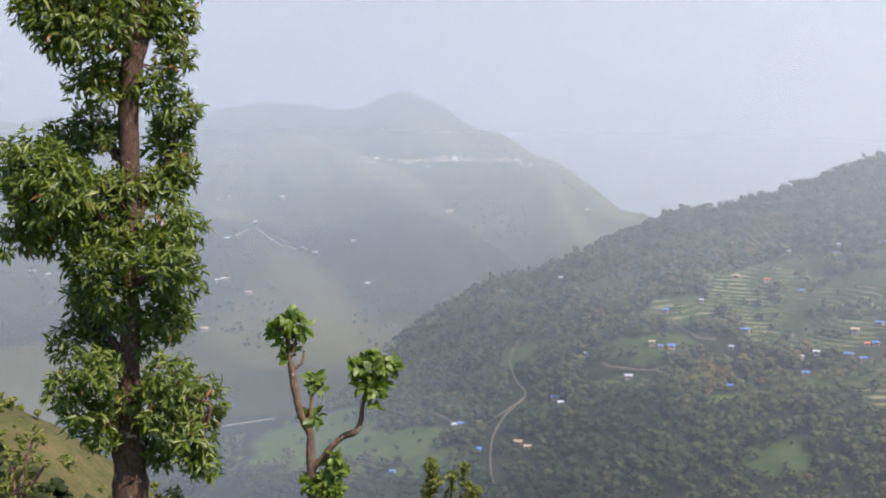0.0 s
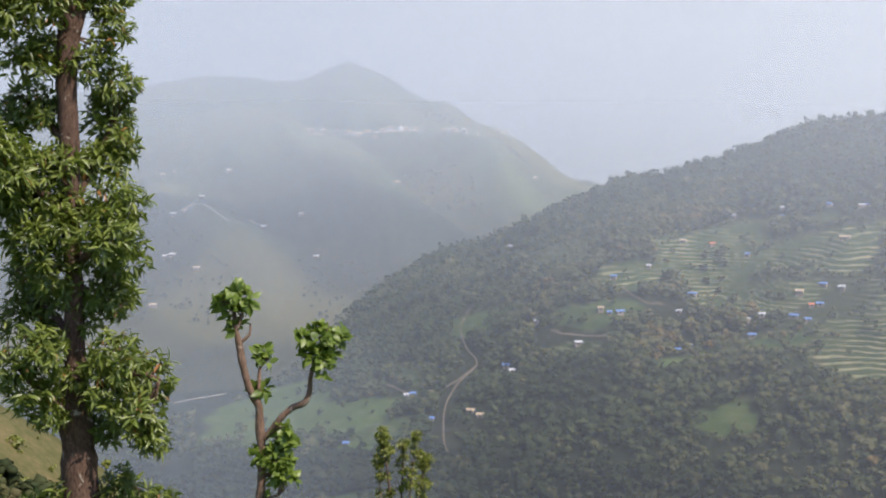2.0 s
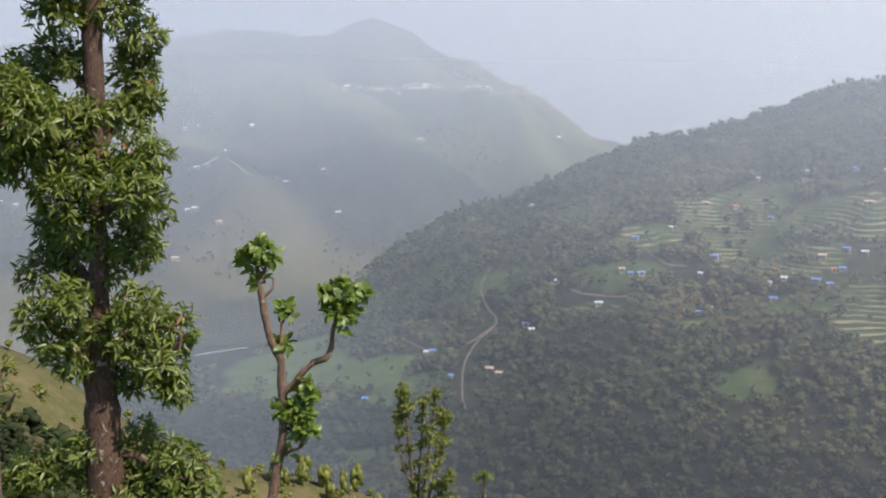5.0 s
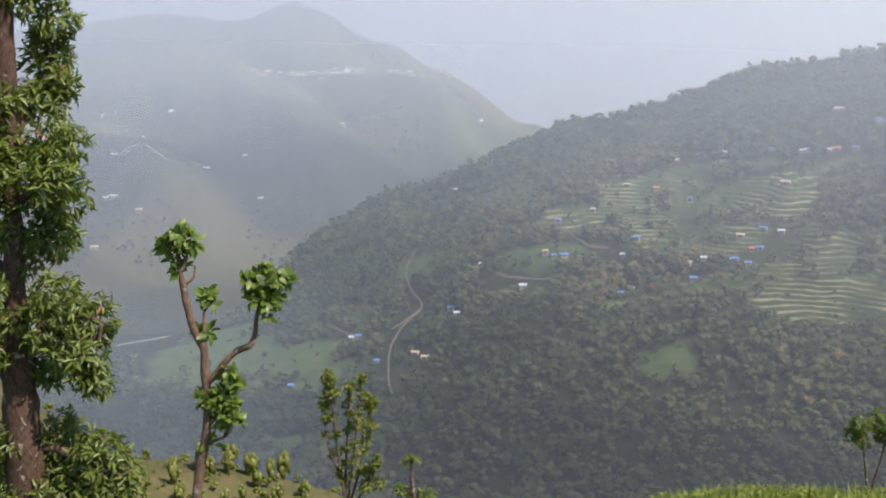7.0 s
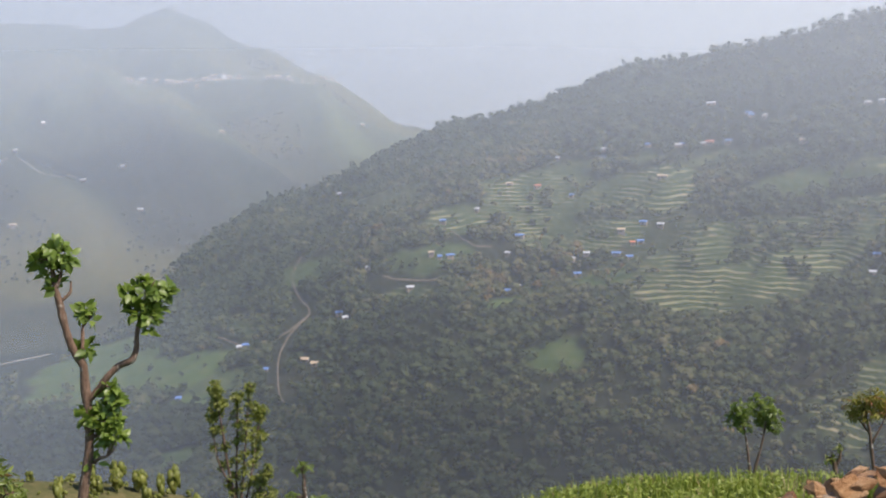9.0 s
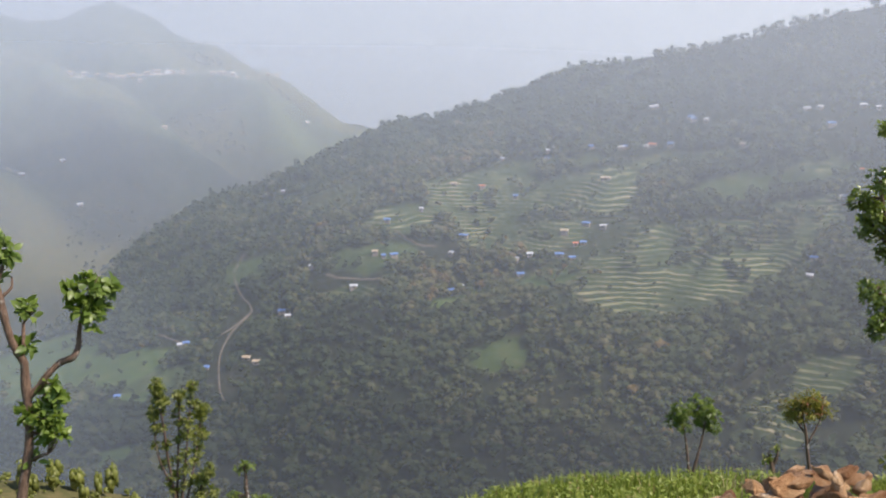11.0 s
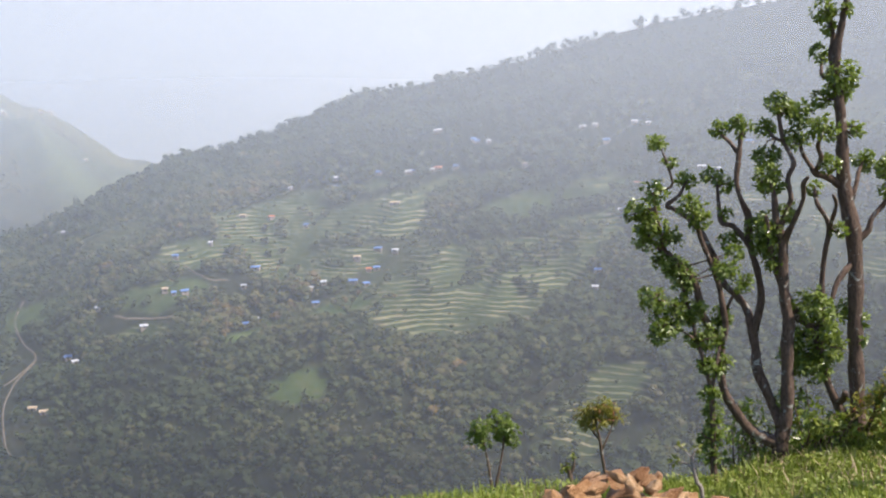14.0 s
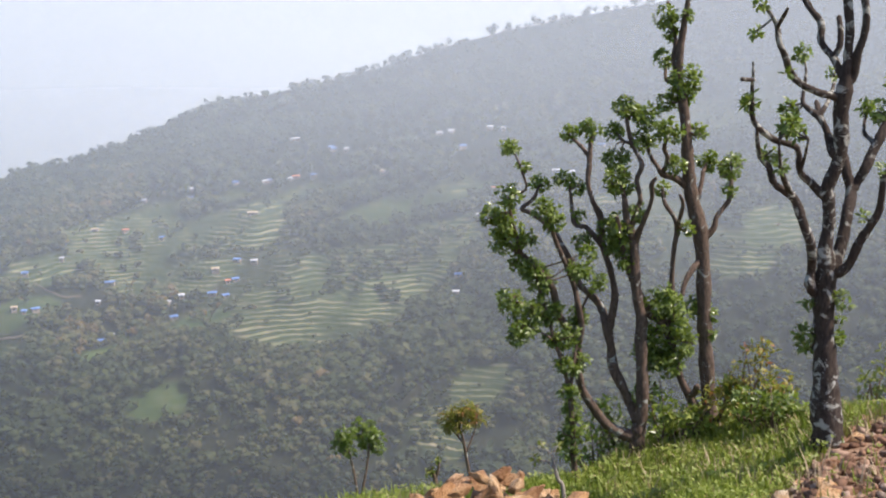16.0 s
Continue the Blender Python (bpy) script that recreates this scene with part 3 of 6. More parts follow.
LEAF = {
    "glossy": leaf_material("glossy_leaf", (0.055, 0.090, 0.020), (0.125, 0.175, 0.036), (0.25, 0.30, 0.075), rough=0.24, through_light=0.38),
    "fresh": leaf_material("fresh_leaf", (0.06, 0.10, 0.02), (0.12, 0.175, 0.036), (0.21, 0.26, 0.06), rough=0.38, through_light=0.4),
    "broad": leaf_material("broad_leaf", (0.055, 0.10, 0.017), (0.12, 0.185, 0.03), (0.22, 0.29, 0.06), rough=0.4, through_light=0.4),
    "long": leaf_material("long_leaf", (0.040, 0.066, 0.013), (0.10, 0.145, 0.026), (0.215, 0.25, 0.055), dry=(0.30, 0.14, 0.05), dry_amount=0.016, rough=0.36, through_light=0.3),
    "yellow": leaf_material("yellow_green_leaf", (0.09, 0.11, 0.02), (0.17, 0.19, 0.036), (0.27, 0.28, 0.065), rough=0.45),
    "russet": leaf_material("russet_leaf", (0.13, 0.14, 0.02), (0.24, 0.23, 0.03), (0.34, 0.25, 0.045), dry=(0.30, 0.09, 0.03), dry_amount=0.13, rough=0.5),
    "weed": leaf_material("weed_leaf", (0.12, 0.17, 0.024), (0.22, 0.28, 0.042), (0.32, 0.35, 0.08), dry=(0.32, 0.24, 0.10), dry_amount=0.06, rough=0.5),
}
BARK = {
    "grey": bark_material("grey_brown_bark", (0.052, 0.035, 0.026), (0.20, 0.142, 0.105), lichen_amount=0.55),
    "brown": bark_material("red_brown_bark", (0.08, 0.048, 0.032), (0.27, 0.18, 0.125), (0.36, 0.31, 0.25), 0.55),
    "mottled": bark_material("mottled_dark_bark", (0.042, 0.026, 0.018), (0.17, 0.105, 0.075), (0.40, 0.34, 0.27), 0.45),
    "pale": bark_material("bleached_twig", (0.22, 0.19, 0.15), (0.42, 0.38, 0.32), lichen_amount=0.0),
    "lichen": bark_material("lichen_spotted_bark", (0.026, 0.019, 0.015), (0.10, 0.076, 0.060), (0.42, 0.41, 0.35), 1.0),
}


# ---- the trees round the terrace: limbs as (across, up, radius), leafy tufts as (across, up, reach) ----
fork_tree = Tree("tree", BARK["grey"], 39.68, 8.60, -1.17)
fork_tree.limb("trunk", 0.00, (0.02, -0.06, 0.064), (0.01, 0.06, 0.061), (0.02, 0.15, 0.058), (0.04, 0.24, 0.049), (0.06, 0.43, 0.046), (0.06, 0.68, 0.043), (0.06, 0.89, 0.046), (0.07, 1.01, 0.046), (0.04, 1.18, 0.040), (0.03, 1.38, 0.037), (0.03, 1.55, 0.033), (0.01, 1.67, 0.030), (-0.02, 1.75, 0.027), (-0.03, 1.89, 0.021), (-0.05, 1.99, 0.012))
fork_tree.limb("limb", -0.50, (-0.01, 0.12, 0.052), (-0.09, 0.15, 0.046), (-0.21, 0.23, 0.037), (-0.32, 0.40, 0.033), (-0.38, 0.54, 0.030), (-0.40, 0.71, 0.030), (-0.40, 0.84, 0.030), (-0.45, 0.97, 0.030), (-0.51, 1.09, 0.027), (-0.55, 1.30, 0.027), (-0.60, 1.41, 0.024), (-0.68, 1.49, 0.024), (-0.76, 1.57, 0.021), (-0.82, 1.62, 0.015), (-0.87, 1.70, 0.009))
fork_tree.limb("limb", -0.20, (-0.40, 0.84, 0.024), (-0.36, 1.01, 0.024), (-0.38, 1.18, 0.021), (-0.40, 1.30, 0.021), (-0.44, 1.43, 0.018), (-0.48, 1.55, 0.018), (-0.52, 1.67, 0.018), (-0.55, 1.80, 0.015), (-0.56, 1.88, 0.009))
fork_tree.limb("limb", 0.25, (0.02, 0.24, 0.043), (-0.03, 0.36, 0.037), (-0.09, 0.51, 0.037), (-0.15, 0.65, 0.040), (-0.16, 0.80, 0.033), (-0.19, 0.93, 0.033), (-0.22, 1.07, 0.030), (-0.30, 1.18, 0.027), (-0.38, 1.26, 0.024), (-0.42, 1.38, 0.024), (-0.50, 1.55, 0.024), (-0.56, 1.65, 0.024), (-0.64, 1.74, 0.021), (-0.74, 1.80, 0.018), (-0.80, 1.83, 0.015), (-0.71, 1.90, 0.015), (-0.67, 1.98, 0.009))
fork_tree.limb("limb", 0.10, (-0.17, 0.89, 0.030), (-0.15, 1.01, 0.030), (-0.12, 1.18, 0.027), (-0.15, 1.38, 0.024), (-0.19, 1.51, 0.024), (-0.21, 1.67, 0.027), (-0.21, 1.77, 0.030), (-0.26, 1.89, 0.018), (-0.29, 2.02, 0.018), (-0.28, 2.14, 0.021), (-0.27, 2.24, 0.018), (-0.26, 2.36, 0.015), (-0.26, 2.44, 0.009))
fork_tree.limb("limb", 0.15, (-0.28, 2.21, 0.015), (-0.33, 2.28, 0.015), (-0.40, 2.34, 0.009))
fork_tree.limb("limb", 0.35, (-0.20, 1.55, 0.024), (-0.26, 1.63, 0.021), (-0.32, 1.69, 0.018), (-0.40, 1.71, 0.018), (-0.42, 1.82, 0.015), (-0.43, 1.94, 0.012), (-0.45, 2.02, 0.009))
fork_tree.limb("limb", -0.30, (0.04, 1.57, 0.024), (0.06, 1.65, 0.024), (0.11, 1.77, 0.018), (0.16, 1.91, 0.015), (0.16, 2.02, 0.018), (0.19, 2.07, 0.012))
fork_tree.limb("limb", 0.30, (0.01, 1.69, 0.024), (0.07, 1.85, 0.018), (0.08, 1.91, 0.018), (0.06, 2.03, 0.018), (0.10, 2.13, 0.018), (0.07, 2.21, 0.015), (0.03, 2.29, 0.015), (0.00, 2.45, 0.015), (-0.00, 2.53, 0.009))
fork_tree.limb("limb", 0.35, (0.03, 2.29, 0.012), (-0.04, 2.31, 0.012), (-0.09, 2.38, 0.009))
fork_tree.limb("limb", -0.45, (-0.76, 1.57, 0.015), (-0.81, 1.97, 0.012), (-0.69, 2.05, 0.009), (-0.70, 2.17, 0.009), (-0.75, 2.33, 0.006))
fork_tree.clumps((-0.77, 2.36, 0.06), (-0.69, 2.22, 0.04), (-0.80, 2.02, 0.08), (-0.66, 2.01, 0.07), (-0.92, 1.87, 0.09), (-0.84, 1.79, 0.10), (-0.88, 1.68, 0.10), (-0.72, 1.67, 0.08), (-0.57, 1.88, 0.10), (-0.47, 2.04, 0.07))
fork_tree.clumps((-0.37, 1.98, 0.06), (-0.51, 1.79, 0.07), (-0.38, 1.77, 0.05), (-0.41, 2.38, 0.07), (-0.27, 2.41, 0.08), (-0.09, 2.37, 0.07), (0.00, 2.55, 0.10), (0.14, 2.48, 0.10), (0.12, 2.31, 0.09), (-0.08, 2.17, 0.10))
fork_tree.clumps((-0.07, 2.03, 0.12), (0.04, 1.79, 0.07), (-0.10, 1.69, 0.13), (-0.08, 1.58, 0.12), (-0.34, 1.59, 0.07), (-0.78, 1.51, 0.07), (-0.04, 1.44, 0.07))
fork_tree.grow(LEAF["glossy"], 0.040, 0.5, 5.2, 0.2, "many-stemmed pollarded tree with tufts of glossy leaves")

tall_tree = Tree("tree", BARK["grey"], 43.25, 8.90, -1.06)
tall_tree.limb("trunk", 0.00, (0.03, -0.06, 0.078), (0.01, 0.04, 0.068), (0.00, 0.26, 0.058), (-0.01, 0.52, 0.055), (-0.02, 0.77, 0.055), (-0.02, 1.11, 0.055), (-0.03, 1.40, 0.058), (-0.05, 1.56, 0.058), (-0.09, 1.73, 0.052), (-0.11, 1.89, 0.049), (-0.12, 2.10, 0.045), (-0.13, 2.30, 0.039), (-0.15, 2.50, 0.036), (-0.17, 2.66, 0.029), (-0.16, 2.82, 0.029), (-0.14, 2.94, 0.026), (-0.12, 3.05, 0.023), (-0.09, 3.21, 0.019), (-0.07, 3.36, 0.016), (-0.06, 3.56, 0.010))
tall_tree.limb("limb", -0.60, (-0.01, 0.03, 0.045), (-0.07, 0.10, 0.042), (-0.14, 0.25, 0.036), (-0.21, 0.42, 0.029), (-0.25, 0.64, 0.029), (-0.31, 0.83, 0.032), (-0.42, 0.93, 0.036), (-0.49, 1.08, 0.032), (-0.54, 1.25, 0.032), (-0.58, 1.35, 0.026), (-0.60, 1.52, 0.023), (-0.62, 1.67, 0.013))
tall_tree.limb("limb", -0.30, (-0.25, 0.64, 0.023), (-0.26, 0.85, 0.023), (-0.25, 1.06, 0.023), (-0.24, 1.27, 0.019), (-0.22, 1.44, 0.019), (-0.20, 1.54, 0.019), (-0.22, 1.65, 0.016), (-0.28, 1.75, 0.016), (-0.30, 1.86, 0.010))
tall_tree.limb("limb", -0.25, (-0.20, 1.56, 0.016), (-0.17, 1.67, 0.016), (-0.15, 1.76, 0.013), (-0.17, 1.83, 0.010))
tall_tree.limb("limb", -0.20, (-0.04, 1.29, 0.026), (-0.10, 1.23, 0.023), (-0.15, 1.15, 0.019), (-0.18, 1.04, 0.016))
tall_tree.limb("limb", 0.15, (-0.17, 2.62, 0.023), (-0.20, 2.76, 0.026), (-0.19, 2.90, 0.019), (-0.22, 3.06, 0.016), (-0.24, 3.19, 0.013))
tall_tree.limb("limb", 0.20, (-0.16, 2.60, 0.013), (-0.26, 2.62, 0.013), (-0.27, 2.73, 0.010))
tall_tree.limb("limb", -0.25, (-0.12, 1.84, 0.036), (-0.22, 1.91, 0.026), (-0.30, 1.94, 0.023), (-0.34, 2.00, 0.016), (-0.39, 2.09, 0.016), (-0.41, 2.21, 0.010))
tall_tree.limb("limb", -0.25, (-0.30, 1.95, 0.016), (-0.26, 2.06, 0.016), (-0.28, 2.14, 0.016), (-0.25, 2.23, 0.010))
tall_tree.limb("limb", 0.20, (-0.01, 1.45, 0.029), (0.06, 1.52, 0.023), (0.08, 1.60, 0.019), (0.13, 1.66, 0.019), (0.18, 1.73, 0.019), (0.19, 1.83, 0.016), (0.20, 1.93, 0.010))
tall_tree.limb("limb", 0.15, (-0.05, 1.75, 0.019), (-0.02, 1.87, 0.016), (-0.01, 1.93, 0.016), (0.02, 2.01, 0.010))
tall_tree.limb("limb", -0.30, (-0.15, 0.26, 0.023), (-0.10, 0.30, 0.026), (-0.08, 0.39, 0.023))
tall_tree.limb("limb", -0.30, (0.05, -0.06, 0.019), (0.07, 0.07, 0.016), (0.12, 0.22, 0.016), (0.15, 0.31, 0.019), (0.16, 0.38, 0.010))
tall_tree.clumps((-0.25, 3.09, 0.09), (-0.22, 2.96, 0.05), (-0.28, 2.79, 0.07), (-0.12, 2.62, 0.13), (-0.17, 2.50, 0.10), (-0.28, 2.46, 0.06), (-0.24, 2.28, 0.10), (-0.04, 2.24, 0.06), (0.02, 2.01, 0.08), (0.20, 1.97, 0.10))
tall_tree.clumps((0.18, 1.79, 0.05), (-0.20, 2.01, 0.07), (-0.30, 1.85, 0.05), (-0.13, 1.56, 0.05), (-0.31, 1.02, 0.13), (-0.26, 0.85, 0.15), (-0.40, 0.62, 0.14), (-0.29, 0.55, 0.13), (-0.42, 0.76, 0.09), (-0.20, 0.68, 0.12))
tall_tree.clumps((-0.08, 0.94, 0.09), (0.02, 0.86, 0.06), (0.04, 0.73, 0.04), (0.16, 0.40, 0.07), (-0.10, 3.08, 0.05))
tall_tree.grow(LEAF["glossy"], 0.041, 0.5, 5.2, 0.2, "tall pollarded tree with knotted limbs and leafy tufts")

slender_tree = Tree("tree", BARK["grey"], 36.73, 8.30, -1.35)
slender_tree.limb("trunk", 0.00, (0.03, -0.08, 0.032), (0.00, 0.06, 0.028), (-0.02, 0.27, 0.024), (-0.02, 0.52, 0.020), (-0.03, 0.73, 0.020), (-0.07, 0.94, 0.016), (-0.12, 1.10, 0.016), (-0.16, 1.26, 0.012), (-0.20, 1.42, 0.012), (-0.25, 1.63, 0.008))
slender_tree.limb("limb", 0.20, (-0.03, 0.73, 0.016), (0.01, 0.94, 0.012), (0.04, 1.10, 0.012), (0.08, 1.30, 0.008))
slender_tree.limb("limb", -0.20, (-0.12, 1.10, 0.012), (-0.20, 1.18, 0.008), (-0.34, 1.26, 0.008))
slender_tree.limb("limb", -0.25, (-0.16, 1.26, 0.012), (-0.27, 1.38, 0.008), (-0.41, 1.45, 0.008))
slender_tree.clumps((-0.25, 1.63, 0.09), (-0.21, 1.55, 0.10), (-0.42, 1.45, 0.10), (-0.35, 1.26, 0.11), (-0.26, 1.34, 0.08), (-0.12, 1.34, 0.07), (0.08, 1.62, 0.09), (0.19, 1.50, 0.07), (0.04, 1.26, 0.08), (-0.04, 1.13, 0.10))
slender_tree.clumps((0.05, 0.94, 0.07), (-0.07, 0.94, 0.06), (-0.03, 0.73, 0.07), (-0.01, 0.59, 0.07), (0.00, 0.42, 0.10), (-0.06, 0.38, 0.07), (-0.31, 1.63, 0.06), (-0.38, 1.18, 0.07), (0.14, 1.74, 0.06))
for shoot in slender_tree.spine[::4]:
    if shoot[2] - slender_tree.lift > 0.2:
        slender_tree.clumps((shoot[0], shoot[2] - slender_tree.lift, 0.05))
slender_tree.grow(LEAF["fresh"], 0.036, 0.5, 4.6, 0.2, "slender sapling clothed in small leaves beside the stones")

old_tree = Tree("tree", BARK["lichen"], 48.73, 7.40, -0.63)
old_tree.limb("trunk", 0.00, (0.02, -0.07, 0.112), (0.01, 0.02, 0.100), (0.00, 0.18, 0.090), (-0.00, 0.39, 0.075), (-0.01, 0.60, 0.065), (-0.01, 0.78, 0.065), (-0.00, 0.95, 0.069), (0.01, 1.06, 0.062), (0.00, 1.16, 0.044), (0.02, 1.30, 0.037), (0.02, 1.44, 0.040), (0.01, 1.52, 0.040), (0.06, 1.64, 0.037), (0.09, 1.77, 0.044), (0.09, 1.97, 0.047), (0.11, 2.10, 0.047), (0.12, 2.18, 0.040), (0.13, 2.30, 0.028), (0.14, 2.46, 0.028), (0.13, 2.62, 0.028), (0.13, 2.75, 0.025), (0.11, 2.91, 0.016))
old_tree.limb("limb", 0.25, (0.12, 2.17, 0.028), (0.09, 2.20, 0.025), (0.05, 2.29, 0.022), (-0.02, 2.39, 0.022), (-0.02, 2.50, 0.022), (-0.08, 2.59, 0.019), (-0.12, 2.68, 0.019), (-0.14, 2.80, 0.012))
old_tree.limb("limb", 0.10, (0.05, 2.30, 0.019), (0.08, 2.35, 0.019), (0.09, 2.43, 0.019), (0.08, 2.53, 0.016))
old_tree.limb("limb", -0.20, (0.13, 2.15, 0.028), (0.16, 2.18, 0.028), (0.18, 2.30, 0.025), (0.22, 2.42, 0.022), (0.23, 2.55, 0.022), (0.21, 2.67, 0.019), (0.19, 2.81, 0.012))
old_tree.limb("limb", -0.35, (0.09, 2.03, 0.028), (0.05, 2.07, 0.025), (-0.02, 2.09, 0.022), (-0.13, 2.15, 0.022), (-0.19, 2.22, 0.022), (-0.22, 2.32, 0.019), (-0.25, 2.40, 0.019), (-0.26, 2.49, 0.016), (-0.29, 2.55, 0.012), (-0.33, 2.61, 0.009))
old_tree.limb("limb", -0.40, (-0.26, 2.48, 0.012), (-0.23, 2.52, 0.012), (-0.19, 2.57, 0.009))
old_tree.limb("limb", 0.30, (0.08, 1.69, 0.028), (0.04, 1.75, 0.028), (0.01, 1.86, 0.022), (-0.03, 1.94, 0.022), (-0.10, 2.00, 0.016), (-0.13, 2.05, 0.012), (-0.11, 2.21, 0.009), (-0.12, 2.30, 0.006))
old_tree.limb("limb", 0.30, (-0.03, 1.95, 0.019), (-0.05, 2.03, 0.016))
old_tree.limb("limb", 0.35, (-0.03, 1.95, 0.016), (0.03, 2.06, 0.012), (0.06, 2.17, 0.009))
old_tree.limb("limb", -0.40, (0.02, 1.47, 0.037), (-0.03, 1.50, 0.031), (-0.08, 1.56, 0.025), (-0.14, 1.63, 0.022), (-0.15, 1.76, 0.019), (-0.19, 1.80, 0.019), (-0.28, 1.83, 0.019), (-0.36, 1.90, 0.019), (-0.40, 1.97, 0.016), (-0.40, 2.13, 0.012), (-0.39, 2.23, 0.009), (-0.39, 2.29, 0.006))
old_tree.limb("limb", -0.45, (-0.39, 2.19, 0.012), (-0.43, 2.20, 0.012))
old_tree.limb("limb", -0.30, (-0.14, 1.64, 0.012), (-0.11, 1.74, 0.009), (-0.09, 1.84, 0.006))
old_tree.limb("limb", -0.55, (-0.05, 0.88, 0.037), (-0.09, 0.95, 0.034), (-0.08, 1.02, 0.028), (-0.08, 1.20, 0.028), (-0.12, 1.33, 0.028), (-0.16, 1.46, 0.028), (-0.20, 1.52, 0.025), (-0.28, 1.58, 0.022), (-0.31, 1.68, 0.019), (-0.36, 1.75, 0.016), (-0.37, 1.87, 0.012), (-0.37, 1.94, 0.006))
old_tree.limb("limb", -0.50, (-0.19, 1.52, 0.019), (-0.23, 1.64, 0.016), (-0.24, 1.76, 0.009), (-0.24, 1.85, 0.006))
old_tree.limb("limb", 0.30, (0.03, 1.03, 0.047), (0.07, 1.11, 0.040), (0.10, 1.21, 0.037), (0.13, 1.37, 0.037), (0.15, 1.48, 0.034), (0.12, 1.62, 0.031), (0.09, 1.76, 0.031))
old_tree.limb("limb", 0.45, (0.14, 1.47, 0.034), (0.18, 1.53, 0.031), (0.23, 1.61, 0.031), (0.28, 1.72, 0.031), (0.32, 1.80, 0.031), (0.37, 1.90, 0.028), (0.41, 2.02, 0.022), (0.44, 2.19, 0.012))
old_tree.limb("limb", -0.25, (0.04, 1.00, 0.037), (0.13, 1.06, 0.031), (0.19, 1.20, 0.028), (0.25, 1.30, 0.025), (0.30, 1.40, 0.022), (0.32, 1.57, 0.019), (0.34, 1.64, 0.012))
old_tree.limb("limb", 0.40, (0.30, 1.74, 0.019), (0.27, 1.78, 0.016), (0.23, 1.83, 0.012), (0.25, 1.96, 0.009))
old_tree.clumps((-0.13, 2.33, 0.05), (-0.22, 1.99, 0.06), (-0.19, 1.94, 0.06), (-0.16, 1.89, 0.05), (-0.41, 2.06, 0.05), (-0.31, 1.76, 0.04), (-0.23, 1.70, 0.03), (0.27, 1.98, 0.06), (0.32, 1.92, 0.05), (-0.12, 0.64, 0.06))
old_tree.clumps((-0.11, 0.55, 0.04), (-0.10, 0.83, 0.03), (0.10, 0.85, 0.05), (0.07, 0.71, 0.03), (0.06, 0.61, 0.04), (-0.35, 2.61, 0.03), (-0.38, 2.47, 0.03), (0.05, 2.19, 0.03), (-0.21, 2.22, 0.02), (0.33, 1.62, 0.04))
old_tree.clumps((0.22, 1.36, 0.02), (0.44, 2.12, 0.08), (0.41, 1.99, 0.06))
old_tree.grow(LEAF["fresh"], 0.046, 0.46, 5.5, 0.15, "old lichen-spotted pollarded tree with mostly bare limbs")

young_tree = Tree("tree", BARK["brown"], -7.31, 8.20, -1.45)
young_tree.limb("trunk", 0.00, (-0.09, -0.52, 0.039), (-0.05, -0.23, 0.035), (-0.01, -0.02, 0.035), (0.03, 0.23, 0.035), (0.08, 0.47, 0.032), (0.10, 0.72, 0.032), (0.09, 0.92, 0.032), (0.09, 1.09, 0.029), (0.05, 1.17, 0.026), (0.01, 1.29, 0.026), (-0.02, 1.45, 0.026), (-0.03, 1.53, 0.026), (-0.05, 1.65, 0.019), (-0.06, 1.77, 0.016), (-0.07, 1.87, 0.010))
young_tree.limb("limb", 0.05, (-0.03, 1.55, 0.013), (0.04, 1.61, 0.010), (0.05, 1.68, 0.006))
young_tree.limb("limb", -0.05, (-0.05, 1.63, 0.013), (-0.00, 1.77, 0.010), (0.01, 1.83, 0.006))
young_tree.limb("limb", 0.10, (0.09, 1.15, 0.016), (0.10, 1.29, 0.013), (0.11, 1.35, 0.010), (0.17, 1.41, 0.006))
young_tree.limb("limb", -0.15, (0.10, 0.86, 0.029), (0.17, 0.92, 0.026), (0.24, 1.02, 0.023), (0.32, 1.09, 0.023), (0.40, 1.13, 0.023), (0.44, 1.21, 0.019), (0.45, 1.31, 0.016), (0.49, 1.47, 0.010))
young_tree.limb("limb", -0.15, (0.10, 0.41, 0.013), (0.14, 0.45, 0.013), (0.20, 0.49, 0.010))
young_tree.clumps((-0.13, 1.85, 0.06), (-0.04, 1.89, 0.08), (0.04, 1.85, 0.05), (-0.08, 1.79, 0.06), (-0.04, 1.65, 0.05), (0.13, 1.44, 0.05), (0.16, 1.38, 0.04), (0.10, 1.21, 0.05), (0.45, 1.57, 0.07), (0.55, 1.59, 0.09))
young_tree.clumps((0.67, 1.59, 0.06), (0.49, 1.47, 0.07), (0.58, 1.46, 0.06), (0.54, 1.39, 0.05), (0.23, 0.94, 0.05), (0.26, 0.83, 0.06), (0.15, 0.74, 0.08), (0.23, 0.69, 0.07), (0.19, 0.61, 0.07), (0.06, 0.74, 0.04))
young_tree.clumps((0.12, 0.41, 0.03), (0.26, 0.60, 0.05))
young_tree.grow(LEAF["broad"], 0.075, 0.6, 6.6, 0.0, "young forked tree with tufts of broad leaves", fine=True)

